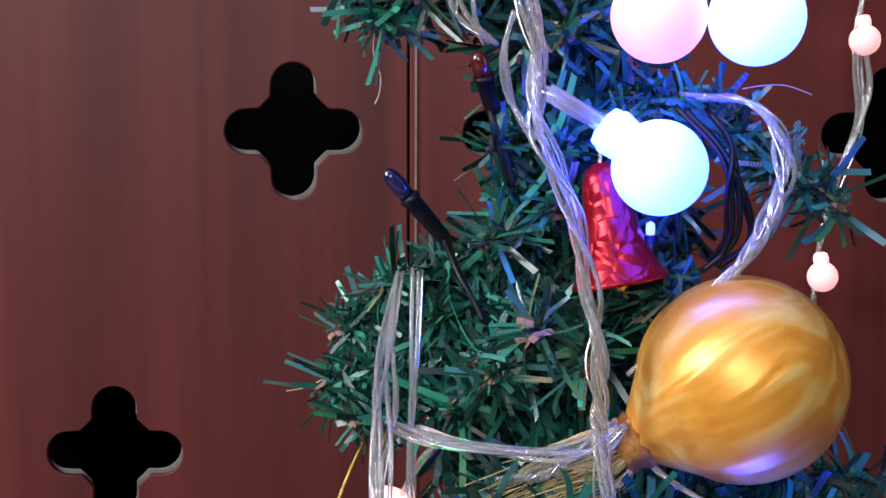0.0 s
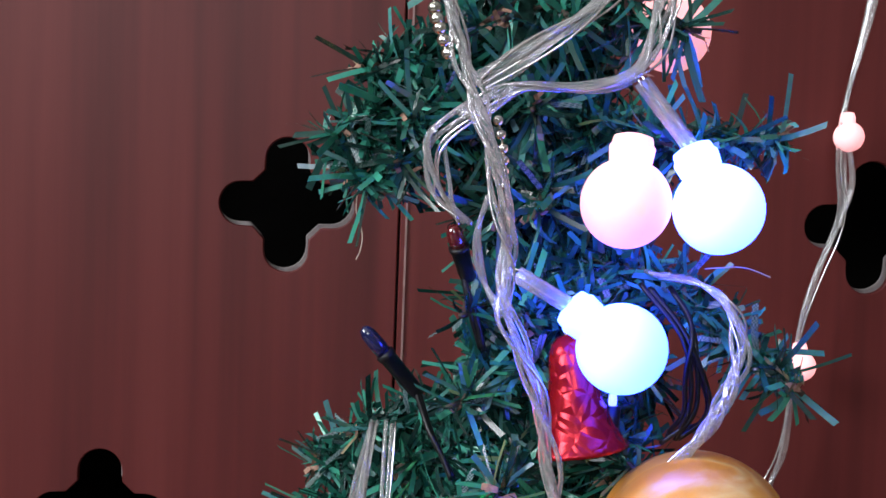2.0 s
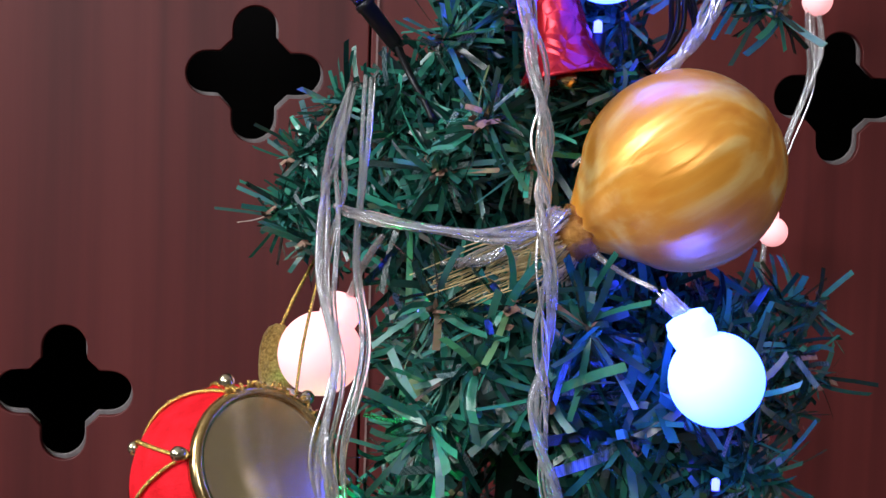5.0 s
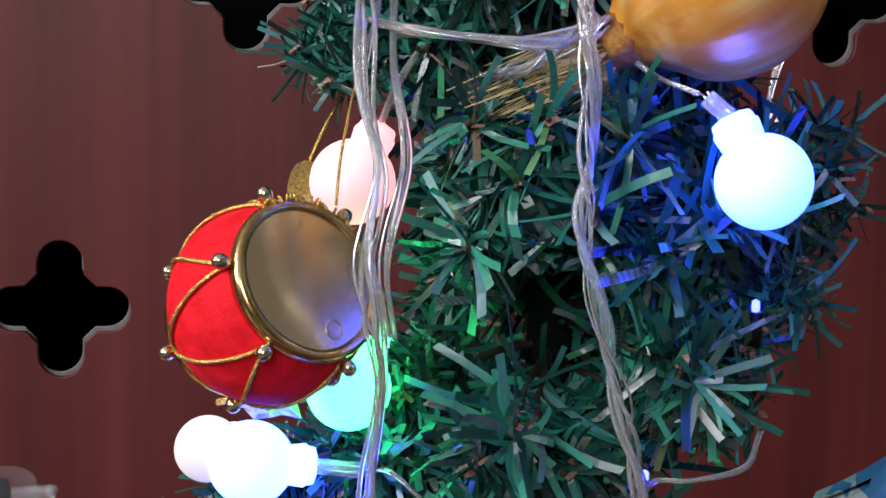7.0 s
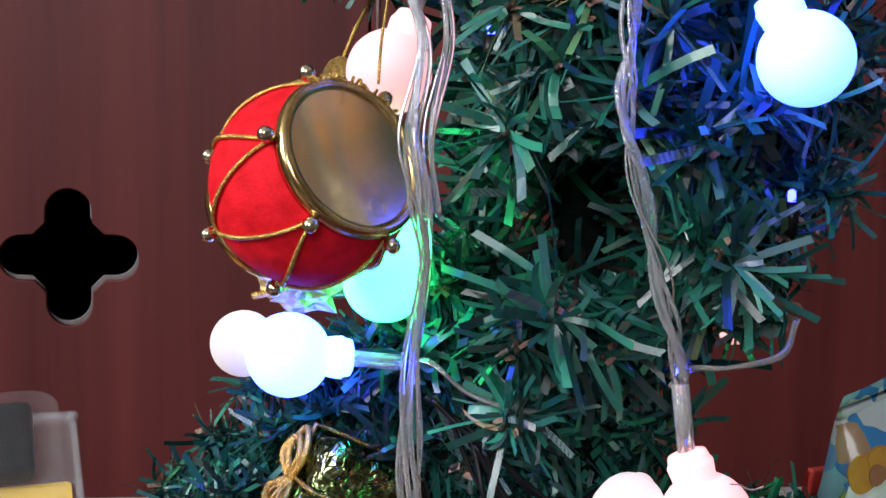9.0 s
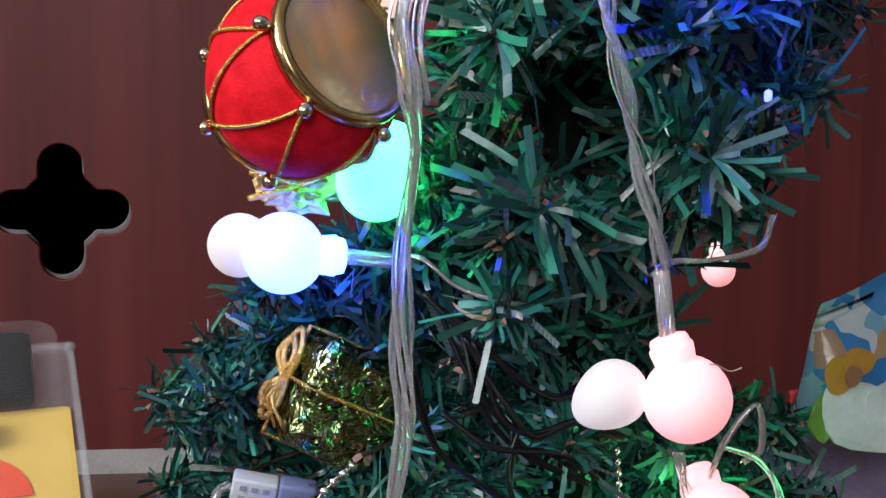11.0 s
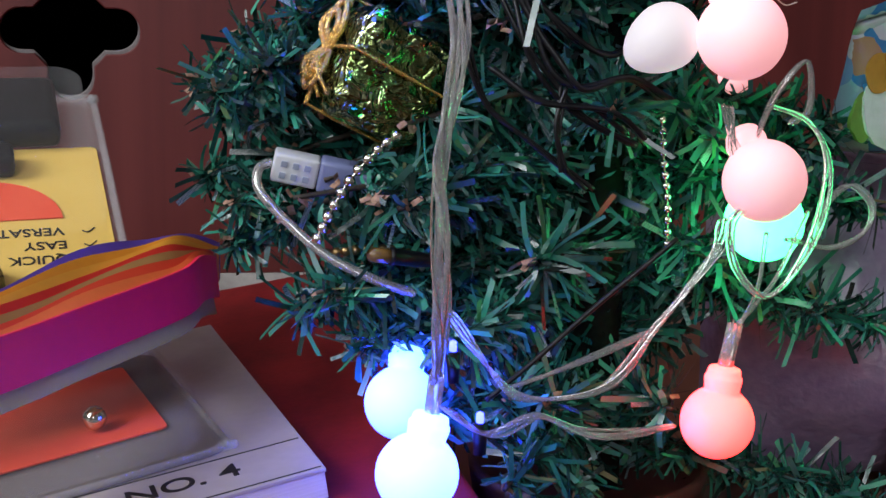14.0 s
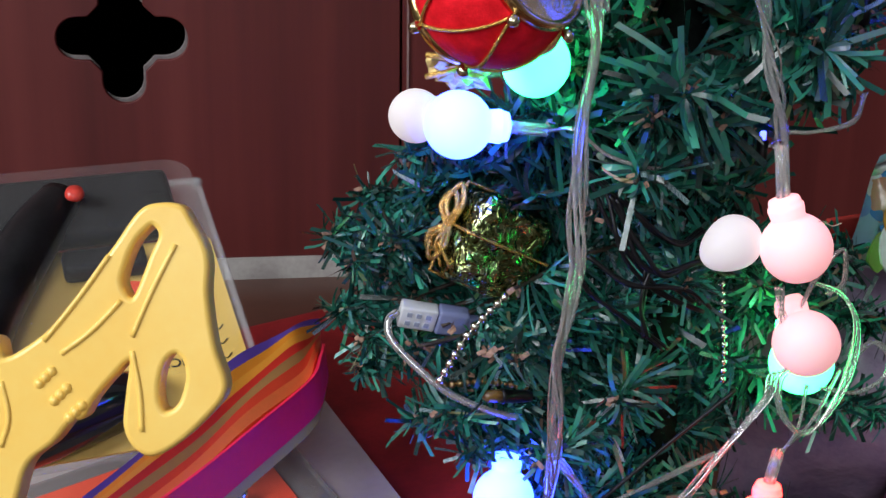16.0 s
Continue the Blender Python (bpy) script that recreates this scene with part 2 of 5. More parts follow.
def wall_with_window(name, window_name, origin, along, length, w0, w1, z0, z1):
    """A plastered wall with one window opening; origin at its foot, running along."""
    ax = Vector(along)
    bm = bmesh.new()
    th = 0.1
    nrm = Vector((0, 0, 1)).cross(ax)

    def chunk(a0, a1, b0, b1):
        m = Matrix.Identity(4)
        c = Vector(origin) + ax * (a0 + a1) / 2 + nrm * th / 2
        c.z = (b0 + b1) / 2
        size = Vector((abs(ax.x) * (a1 - a0) + abs(nrm.x) * th, abs(ax.y) * (a1 - a0) + abs(nrm.y) * th, b1 - b0))
        m.translation = c
        block(bm, size, 0, m)
    chunk(0, w0, -0.70, 1.9)
    chunk(w1, length, -0.70, 1.9)
    chunk(w0, w1, -0.70, z0)
    chunk(w0, w1, z1, 1.9)
    tagged(part(name, bm, PLASTER, None, smooth=False), "cream plastered wall with a window opening", "wall", kind="structure")
    win = thing(window_name, at(Vector(origin) + ax * (w0 + w1) / 2 + Vector((0, 0, z0 - origin[2]))), "white framed window that lets in daylight", "window", kind="structure")
    for a0, a1, b0, b1 in ((w0, w0 + 0.04, z0, z1), (w1 - 0.04, w1, z0, z1), (w0 + 0.04, w1 - 0.04, z0, z0 + 0.04), (w0 + 0.04, w1 - 0.04, z1 - 0.04, z1)):
        fb = bmesh.new()
        c = ax * ((a0 + a1) / 2 - (w0 + w1) / 2) + nrm * th * 0.6
        c.z = (b0 + b1) / 2 - z0
        size = Vector((abs(ax.x) * (a1 - a0) + abs(nrm.x) * 0.04, abs(ax.y) * (a1 - a0) + abs(nrm.y) * 0.04, b1 - b0))
        block(fb, size, 0.004, at(c))
        part("window_frame", fb, CEIL, win, smooth=False)


wall_with_window("wall_west", "window_1", (-1.8, 1.3, -0.70), (0, -1, 0), 3.4, 1.3, 2.4, 0.70, 1.84)
wall_with_window("wall_south", "window_2", (-1.8, -2.1, -0.70), (1, 0, 0), 3.8, 0.80, 1.80, 0.75, 1.65)

table = thing("table", at((0.15, 0.345, -0.70)), "brown laminated wooden table under the tree", "table", kind="structure")
bm = bmesh.new()
block(bm, (1.5, 0.80, 0.03), 0.004, at((0, 0, 0.70 + TZ - 0.015)))
part("tabletop", bm, TABLE, table, smooth=False)
for sx in (-0.70, 0.70):
    for sy in (-0.36, 0.36):
        bm = bmesh.new()
        block(bm, (0.05, 0.05, 0.70 + TZ - 0.03), 0.004, at((sx, sy, (0.70 + TZ - 0.03) / 2)))
        part("leg", bm, TABLE, table, smooth=False)

# ---- the cabinet with the pierced doors ----
WY = 0.75


def quatrefoil():
    """The outline of one pierced opening, centred on the origin."""
    r, d, k = 0.0135, 0.0260, 0.0200
    pts = []
    for q in range(4):
        a0 = math.pi / 2 * q
        c, s = math.cos(a0), math.sin(a0)
        lobe = [(k, -r)]
        for i in range(13):
            a = -math.pi / 2 + math.pi * i / 12
            lobe.append((d + r * math.cos(a), r * math.sin(a)))
        lobe += [(k, r)]
        pts += [(x * c - y * s, x * s + y * c) for x, y in lobe]
    return pts


def pierced_door(name, parent, x0, x1, z0, z1, holes, half=0.0014, y=WY, mats=None, shift=(0, 0)):
    cu = bpy.data.curves.new(name, "CURVE")
    cu.dimensions, cu.fill_mode, cu.extrude, cu.bevel_depth, cu.bevel_resolution = "2D", "BOTH", half, 0.0008, 1
    loops = [[(x0, z0), (x1, z0), (x1, z1), (x0, z1)]] + [[(hx + a + shift[0], hz + b + shift[1]) for a, b in quatrefoil()] for hx, hz in holes]
    for lp in loops:
        sp = cu.splines.new("POLY")
        sp.points.add(len(lp) - 1)
        for q, (a, b) in zip(sp.points, lp):
            q.co = (a, b, 0, 1)
        sp.use_cyclic_u = True
    tmp = new("tmp", cu)
    bpy.context.view_layer.update()
    me = bpy.data.meshes.new_from_object(tmp.evaluated_get(bpy.context.evaluated_depsgraph_get()))
    bpy.data.objects.remove(tmp)
    me.materials.clear()
    me.materials.append(mats or WOOD)
    bm = bmesh.new()
    bm.from_mesh(me)
    bmesh.ops.remove_doubles(bm, verts=bm.verts, dist=0.00001)
    bm.to_mesh(me)
    bm.free()
    me.transform(Matrix(((1, 0, 0, 0), (0, 0, -1, 0), (0, 1, 0, 0), (0, 0, 0, 1))))
    ob = new(name, me)
    ob.parent = parent
    ob.location = (0, y + half + 0.0008, 0)
    return ob


GAP = 0.0605
cab = thing("cabinet", at((0, 0, 0)), "reddish brown veneered cabinet with pierced quatrefoil doors", "cabinet")
ROWA, STEP = 0.3705, 0.184
left_holes = [(GAP - 0.0645 - 0.1035 * i, ROWA - STEP * (i % 2) + 2 * STEP * j) for i in range(6) for j in (-1, 0, 1, 2) if TZ + 0.06 < ROWA - STEP * (i % 2) + 2 * STEP * j < 0.95]
right_holes = [(GAP + 0.0695 + 0.1027 * i, z) for i in range(6) for z in [ROWA - 0.001 - STEP * (i % 2) + 2 * STEP * j for j in (-1, 0, 1, 2)] if TZ + 0.06 < z < 0.95]
for nm, a, b, hs in (("door", GAP - 0.66, GAP - 0.0012, left_holes), ("door", GAP + 0.0016, GAP + 0.66, right_holes)):
    pierced_door(nm, cab, a, b, TZ + 0.0125, 1.02, hs)
    pierced_door("backing_board", cab, a + 0.002, b - 0.002, TZ + 0.014, 1.018, hs, 0.0003, WY + 0.0048, EDGE, (-0.0017, 0.0023))
bm = bmesh.new()
block(bm, (0.0012, 0.014, 0.95), 0, at((GAP + 0.0042, WY + 0.0055, 0.53)))
part("edge_strip", bm, mottled("worn_door_edge", (0.20, 0.11, 0.10), (0.30, 0.19, 0.18), 80, 0.5), cab, "pale worn edge of the door", smooth=False)
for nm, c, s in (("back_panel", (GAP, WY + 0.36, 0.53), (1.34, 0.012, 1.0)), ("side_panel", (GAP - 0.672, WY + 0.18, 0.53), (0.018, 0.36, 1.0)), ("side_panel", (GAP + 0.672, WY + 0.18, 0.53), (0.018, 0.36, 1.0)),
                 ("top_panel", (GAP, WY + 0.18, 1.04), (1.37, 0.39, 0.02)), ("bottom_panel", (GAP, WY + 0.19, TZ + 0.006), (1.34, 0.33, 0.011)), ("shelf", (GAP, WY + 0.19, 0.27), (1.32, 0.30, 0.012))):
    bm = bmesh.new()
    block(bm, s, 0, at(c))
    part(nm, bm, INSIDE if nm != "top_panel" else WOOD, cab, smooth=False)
for sx in (-0.6, 0.6):
    bm = bmesh.new()
    block(bm, (0.06, 0.30, 0.72 + TZ), 0.003, at((GAP + sx, WY + 0.19, -0.70 + (0.70 + TZ) / 2)))
    part("support", bm, WOOD, cab, smooth=False)
slab("trim", (-0.6, WY - 0.002, TZ - 0.028), (0.95, WY + 0.016, TZ + 0.012), STRIP, "pale grey strip between the table and the cabinet doors", "trim")

# ---- the artificial tree ----
tree = thing("christmas_tree", at((0, 0, 0)), "small artificial christmas tree of dark green tinsel on the table", "christmas tree")
AXIS = [(0.0886, 0.340, 0.475), (0.0883, 0.340, 0.418), (0.0937, 0.342, 0.386), (0.100, 0.345, 0.328), (0.102, 0.350, 0.25), (0.100, 0.352, 0.15), (0.100, 0.352, 0.05)]


def axis_at(z):
    for (x0, y0, z0), (x1, y1, z1) in zip(AXIS, AXIS[1:]):
        if z >= z1:
            k = min(max((z - z1) / (z0 - z1), 0), 1)
            return Vector((x1 + (x0 - x1) * k, y1 + (y0 - y1) * k, z))
    return Vector((AXIS[-1][0], AXIS[-1][1], z))


# widened lower down so its painted dark shows in the crown's hollows
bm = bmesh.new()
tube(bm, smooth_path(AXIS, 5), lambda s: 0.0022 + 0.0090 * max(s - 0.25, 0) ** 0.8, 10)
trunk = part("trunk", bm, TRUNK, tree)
bm = bmesh.new()
tube(bm, smooth_path([(0.0862, 0.338, 0.478), (0.0866, 0.338, 0.455), (0.0872, 0.339, 0.430), (0.089, 0.340, 0.410)], 8), lambda s: 0.0052 + 0.0006 * math.sin(31 * s), 14)
part("wrapping", bm, WRAP, trunk, "dark green foil wound tightly round the stem")
bm = bmesh.new()
lathe(bm, [(0, 0), (0.026, 0), (0.030, 0.004), (0.033, 0.024), (0.0335, 0.027), (0.031, 0.027), (0.028, 0.021), (0, 0.021)], 28)
pot = part("pot", bm, mottled("dark_pot", (0.020, 0.006, 0.006), (0.045, 0.012, 0.010), 80, 0.5), tree, "small dark pot at the foot")
pot.location = (0.100, 0.352, TZ)

rng = random.Random(7)


# room that the ornaments and bulbs press free of tinsel: centre and radius
PRESSED = [((0.040, 0.342, 0.1695), 0.021), ((0.0265, 0.344, 0.1445), 0.012), ((0.0140, 0.342, 0.1465), 0.007), ((0.0200, 0.333, 0.1310), 0.005), ((0.0330, 0.330, 0.1430), 0.006), ((0.0575, 0.328, 0.3555), 0.008), ((0.0735, 0.316, 0.3830), 0.007),
           ((0.1030, 0.305, 0.3470), 0.010), ((0.0310, 0.300, 0.2490), 0.023), ((0.1270, 0.300, 0.3184), 0.023), ((0.0420, 0.324, 0.1260), 0.006)]
PRESSED += [(c, 0.0108) for c in ((0.1085, 0.301, 0.3934), (0.1283, 0.300, 0.3929), (0.1085, 0.2975, 0.3625), (0.1321, 0.2855, 0.2760), (0.0502, 0.325, 0.2737), (0.0511, 0.325, 0.2280), (0.0276, 0.324, 0.2091), (0.0160, 0.334, 0.2100),
                                  (0.1164, 0.2905, 0.1799), (0.1020, 0.299, 0.1796), (0.1286, 0.304, 0.1467), (0.1345, 0.318, 0.1350), (0.1203, 0.305, 0.0880), (0.0470, 0.300, 0.0786), (0.0464, 0.336, 0.0855))]
PRESSED += [((0.0985, 0.350, 0.2380), 0.0165), ((0.0940, 0.325, 0.2395), 0.0155), ((0.0900, 0.303, 0.2410), 0.0130), ((0.082, 0.350, 0.2330), 0.008), ((0.085, 0.330, 0.4370), 0.010), ((0.1180, 0.322, 0.3620), 0.008), ((0.080, 0.330, 0.1720), 0.010), ((0.078, 0.335, 0.1600), 0.010), ((0.0680, 0.338, 0.1780), 0.009)]
PRESSED = [(Vector(c), r) for c, r in PRESSED]


def pressed(p):
    for c, r in PRESSED:
        d = p - c
        if d.length < r or (d.y < 0 and math.hypot(d.x, d.z) < r * 0.92):
            return True
    return False


def tinsel(path, count, length, start=0.0, width=0.00100, curl=1.0):
    """Bent strips of foil that stand out all round a branch."""
    verts, faces = [], []
    n = len(path) - 1
    for i in range(count):
        s = start + (1 - start) * ((i + rng.random()) / count)
        k = min(int(s * n), n - 1)
        f = s * n - k
        q = path[k].lerp(path[k + 1], f)
        d = (path[k + 1] - path[k]).normalized()
        u = d.orthogonal().normalized()
        v = d.cross(u)
        a = rng.uniform(0, 2 * math.pi)
        out = (math.cos(a) * u + math.sin(a) * v)
        lean = rng.uniform(-0.2, 1.1)
        if s > 0.93:
            lean = rng.uniform(0.1, 1.1)
        way = (out + d * lean + Vector((rng.gauss(0, 1), rng.gauss(0, 1), rng.gauss(0, 1))) * 0.22).normalized()
        bend = Vector((rng.gauss(0, 1), rng.gauss(0, 1), rng.gauss(0, 1) - 0.25)) * 0.40 * curl - d * rng.uniform(0.0, 0.7) * curl
        L = length * rng.uniform(0.60, 1.30) * 1.42 / (1 + bend.length * 0.85)
        w = width * rng.uniform(0.52, 0.84)
        side = way.cross(Vector((rng.gauss(0, 1), rng.gauss(0, 1), rng.gauss(0, 1)))).normalized()
        twist = way.cross(side) * rng.uniform(-0.30, 0.30)
        if (pressed(q + way * L + bend * L) or pressed(q + (way + bend * 0.5) * L * 0.5)) and rng.random() < 0.95:
            continue
        base = len(verts)
        for j in range(5):
            g = j / 4
            c = q + way * L * g + bend * L * g * g
            sd = (side + twist * g).normalized() * w * 1.0
            verts += [c - sd, c + sd]
        for j in range(4):
            b0 = base + 2 * j
            faces.append((b0, b0 + 1, b0 + 3, b0 + 2))
    return verts, faces


def branch(p0, p1, length=0.0108, density=4200, sag=0.0, start=0.12, width=0.00104, kink=0.0025, curl=1.0):
    p0, p1 = Vector(p0), Vector(p1)
    p1 = p1 - (p1 - p0).normalized() * 0.0022
    mid = p0.lerp(p1, 0.5) + Vector((rng.uniform(-1, 1) * kink, rng.uniform(-1, 1) * kink, sag))
    path = smooth_path([p0, mid, p1], 6)
    bm = bmesh.new()
    tube(bm, path + [p1 + (p1 - path[-2]).normalized() * 0.0025], lambda s: 0.0011 - 0.0004 * s, 5)
    br = part("branch", bm, STEM, tree)
    v, f = tinsel(path, max(20, int((p1 - p0).length * density * 1.0)), length, start, width, curl)
    nd = piece("needles", v, f, NEEDLE, br)
    nd["kind"] = "stuff"
    # brown paper ends that fray out where the branch is cut
    v, f = [], []
    for i in range(rng.randint(3, 7)):
        c = path[-1] + Vector((rng.gauss(0, 1), rng.gauss(0, 1), rng.gauss(0, 1))) * 0.0015
        a = Vector((rng.gauss(0, 1), rng.gauss(0, 1), rng.gauss(0, 1))).normalized()
        b = a.orthogonal().normalized() * rng.uniform(0.0005, 0.0009)
        a = a * rng.uniform(0.0010, 0.0019)
        n = len(v)
        v += [c - a - b, c - a + b, c + b * 1.1 + a.cross(b) * 150, c - b * 1.1 + a.cross(b) * 150, c + a + b, c + a - b]
        f += [(n, n + 1, n + 2, n + 3), (n + 3, n + 2, n + 4, n + 5)]
    fr = piece("frayed_end", v, f, FRAY, br)
    fr["kind"] = "stuff"
    return br


# the branches that stand out of the outline
def limb(z, tip, density=4200, length=None, curl=2.3, **k):
    branch(axis_at(z), tip, length=length or (0.0080 if tip[0] < 0.06 and z < 0.3 else 0.0090), density=density * (2.2 if tip[0] < 0.06 else 1.5), curl=curl, **k)


limb(0.418, (0.044, 0.340, 0.398), density=8500, sag=0.006)
limb(0.424, (0.053, 0.334, 0.413), density=7500, sag=0.004)
limb(0.414, (0.058, 0.326, 0.399), density=4200, sag=0.003)
limb(0.410, (0.151, 0.325, 0.409), density=6500, sag=-0.002)
limb(0.418, (0.130, 0.318, 0.404), density=4000)
limb(0.446, (0.112, 0.312, 0.438), density=4600)
limb(0.440, (0.126, 0.316, 0.432), density=4600)
limb(0.372, (0.151, 0.306, 0.353), density=5500, sag=0.009)
limb(0.376, (0.133, 0.318, 0.372), density=3800, sag=0.004)
limb(0.366, (0.075, 0.318, 0.366), density=4200, sag=0.001)
limb(0.352, (0.073, 0.316, 0.345), density=4200)
limb(0.335, (0.040, 0.372, 0.320), density=4800, sag=0.004)
limb(0.332, (0.046, 0.360, 0.307), density=5000, sag=0.003)
limb(0.328, (0.060, 0.345, 0.318), density=4200)
limb(0.345, (0.116, 0.302, 0.333), density=4800, sag=0.002)
limb(0.335, (0.083, 0.303, 0.327), density=4800)
limb(0.330, (0.074, 0.310, 0.315), density=4800)
limb(0.290, (0.172, 0.332, 0.287), density=3800)
limb(0.280, (0.175, 0.335, 0.268), density=3800)
limb(0.270, (0.156, 0.320, 0.254), density=4200)
limb(0.245, (0.143, 0.316, 0.236), density=4600)
limb(0.240, (0.126, 0.302, 0.236), density=3800, length=0.0140, width=0.00125, curl=0.8)
limb(0.232, (0.089, 0.298, 0.221), density=3800, length=0.0150, width=0.00130, curl=0.7)
limb(0.270, (0.100, 0.302, 0.268), density=3600, length=0.0140, width=0.00125, curl=0.8)
limb(0.200, (0.074, 0.304, 0.196), density=3600, length=0.0130, width=0.00120, curl=0.8)
limb(0.285, (0.166, 0.322, 0.277), density=4600)
limb(0.262, (0.166, 0.325, 0.262), density=4600)
limb(0.275, (0.152, 0.312, 0.268), density=4600, length=0.0120, curl=1.0)
limb(0.252, (0.158, 0.318, 0.247), density=4600, length=0.0120, curl=1.0)
limb(0.290, (0.090, 0.297, 0.288), density=3800, length=0.0130, width=0.0012, curl=0.8)
limb(0.285, (0.108, 0.296, 0.284), density=3800, length=0.0130, width=0.0012, curl=0.8)
limb(0.295, (0.074, 0.303, 0.287), density=3800, length=0.0120, width=0.0012, curl=0.9)
limb(0.250, (0.066, 0.374, 0.238), density=5200, length=0.0120)
limb(0.262, (0.070, 0.370, 0.256), density=5200, length=0.0120)
limb(0.235, (0.074, 0.366, 0.226), density=5200, length=0.0120)
limb(0.250, (0.122, 0.376, 0.244), density=5200, length=0.0120)
limb(0.215, (0.013, 0.352, 0.194), density=4600, sag=0.006)
limb(0.205, (0.018, 0.347, 0.184), density=4600, sag=0.004)
limb(0.185, (-0.009, 0.362, 0.166), density=5200, sag=0.006)
limb(0.180, (0.002, 0.368, 0.178), density=4800, sag=0.004)
limb(0.178, (-0.003, 0.354, 0.158), density=5200, sag=0.004)
limb(0.165, (-0.008, 0.362, 0.141), density=5200, sag=0.005)
limb(0.150, (0.000, 0.356, 0.124), density=5200, sag=0.004)
limb(0.135, (0.017, 0.350, 0.107), density=5200, sag=0.004)
limb(0.120, (0.033, 0.340, 0.098), density=4800, sag=0.003)
limb(0.140, (0.044, 0.322, 0.138), density=4400)
limb(0.115, (0.052, 0.318, 0.105), density=4400)
limb(0.150, (0.172, 0.362, 0.149), density=4400, sag=0.002)
limb(0.150, (0.152, 0.345, 0.142), density=3600)
limb(0.120, (0.186, 0.352, 0.100), density=4600, sag=0.004)
limb(0.115, (0.168, 0.350, 0.104), density=4200, sag=0.003)
limb(0.070, (0.188, 0.350, 0.048), density=4600, sag=0.004)
limb(0.085, (0.070, 0.312, 0.070), density=4600, sag=0.002)
limb(0.075, (0.086, 0.312, 0.062), density=4200, sag=0.002)

for z0, tip, dens in ((0.420, (0.041, 0.337, 0.405), 6500), (0.424, (0.049, 0.335, 0.421), 6500), (0.414, (0.049, 0.333, 0.394), 6500), (0.420, (0.060, 0.322, 0.409), 5500),
                      (0.335, (0.039, 0.362, 0.318), 5200), (0.328, (0.034, 0.362, 0.303), 5200), (0.342, (0.049, 0.348, 0.331), 5200), (0.322, (0.043, 0.352, 0.296), 5200),
                      (0.245, (0.140, 0.312, 0.228), 5200), (0.240, (0.146, 0.320, 0.219), 5200), (0.232, (0.141, 0.328, 0.211), 5200), (0.250, (0.147, 0.318, 0.240), 5200),
                      (0.165, (0.172, 0.360, 0.156), 4400), (0.145, (0.183, 0.352, 0.134), 4400)):
    limb(z0, tip, density=dens, sag=0.003)


for i in range(22):
    g = i / 21
    edge = -0.004 + 0.030 * max(g - 0.55, 0) / 0.45 + 0.014 * max(0.25 - g, 0) / 0.25
    tip = (edge + rng.uniform(0.0, 0.030), 0.350 + rng.uniform(-0.012, 0.018), 0.192 - 0.088 * g + rng.uniform(-0.006, 0.006))
    limb(0.205 - 0.075 * g, tip, density=3600, length=0.0082, curl=2.8, sag=0.004, start=0.35)


def rosette(z, tip, length=0.0150, width=0.00150):
    """A branch that points out of the crown, its strips spread round the frayed end."""
    branch(axis_at(z), tip, length=length, density=3600, start=0.45, width=width, curl=0.9)


for z0, tip, ln in ((0.232, (0.0845, 0.299, 0.2235), 0.0165), (0.228, (0.0765, 0.300, 0.2140), 0.0120), (0.240, (0.1215, 0.300, 0.2350), 0.0140), (0.246, (0.1300, 0.304, 0.2270), 0.0120), (0.262, (0.1200, 0.301, 0.2580), 0.0140),
                    (0.280, (0.0840, 0.300, 0.2740), 0.0150), (0.278, (0.1010, 0.299, 0.2690), 0.0150), (0.268, (0.0740, 0.306, 0.2600), 0.0130), (0.290, (0.1330, 0.304, 0.2640), 0.0130), (0.216, (0.0960, 0.302, 0.2120), 0.0130)):
    rosette(z0, tip, ln)



def fan(root, count, a0, a1, length, width):
    """A few long flat strips that spread from one frayed branch end."""
    verts, faces = [], []
    root = Vector(root)
    for i in range(count):
        a = radians(a0 + (a1 - a0) * (i + rng.uniform(-0.5, 1.5)) / count)
        way = Vector((math.cos(a), -rng.uniform(0.15, 0.55), math.sin(a))).normalized()
        side = way.cross(Vector((rng.uniform(-0.4, 0.4), 1, rng.uniform(-0.4, 0.4)))).normalized() * width * rng.uniform(0.8, 1.1)
        bend = Vector((rng.gauss(0, 1), rng.gauss(0, 1), rng.gauss(0, 1))) * 0.24
        L = length * rng.uniform(0.5, 1.1)
        n = len(verts)
        for j in range(5):
            g = j / 4
            c = root + way * L * g + bend * L * g * g
            verts += [c - side * (0.55 + 0.45 * min(g * 3, 1)), c + side * (0.55 + 0.45 * min(g * 3, 1))]
        faces += [(n + 2 * j, n + 2 * j + 1, n + 2 * j + 3, n + 2 * j + 2) for j in range(4)]
    piece("needles", verts, faces, NEEDLE, trunk)["kind"] = "stuff"


fan((0.0835, 0.297, 0.2215), 9, 95, 175, 0.0185, 0.00105)
fan((0.0840, 0.297, 0.2200), 6, 185, 300, 0.0110, 0.00090)
fan((0.0860, 0.297, 0.2215), 5, -40, 50, 0.0110, 0.00085)
fan((0.1230, 0.298, 0.2330), 12, -60, 100, 0.0125, 0.00085)
fan((0.1240, 0.299, 0.2310), 8, 110, 290, 0.0105, 0.00080)

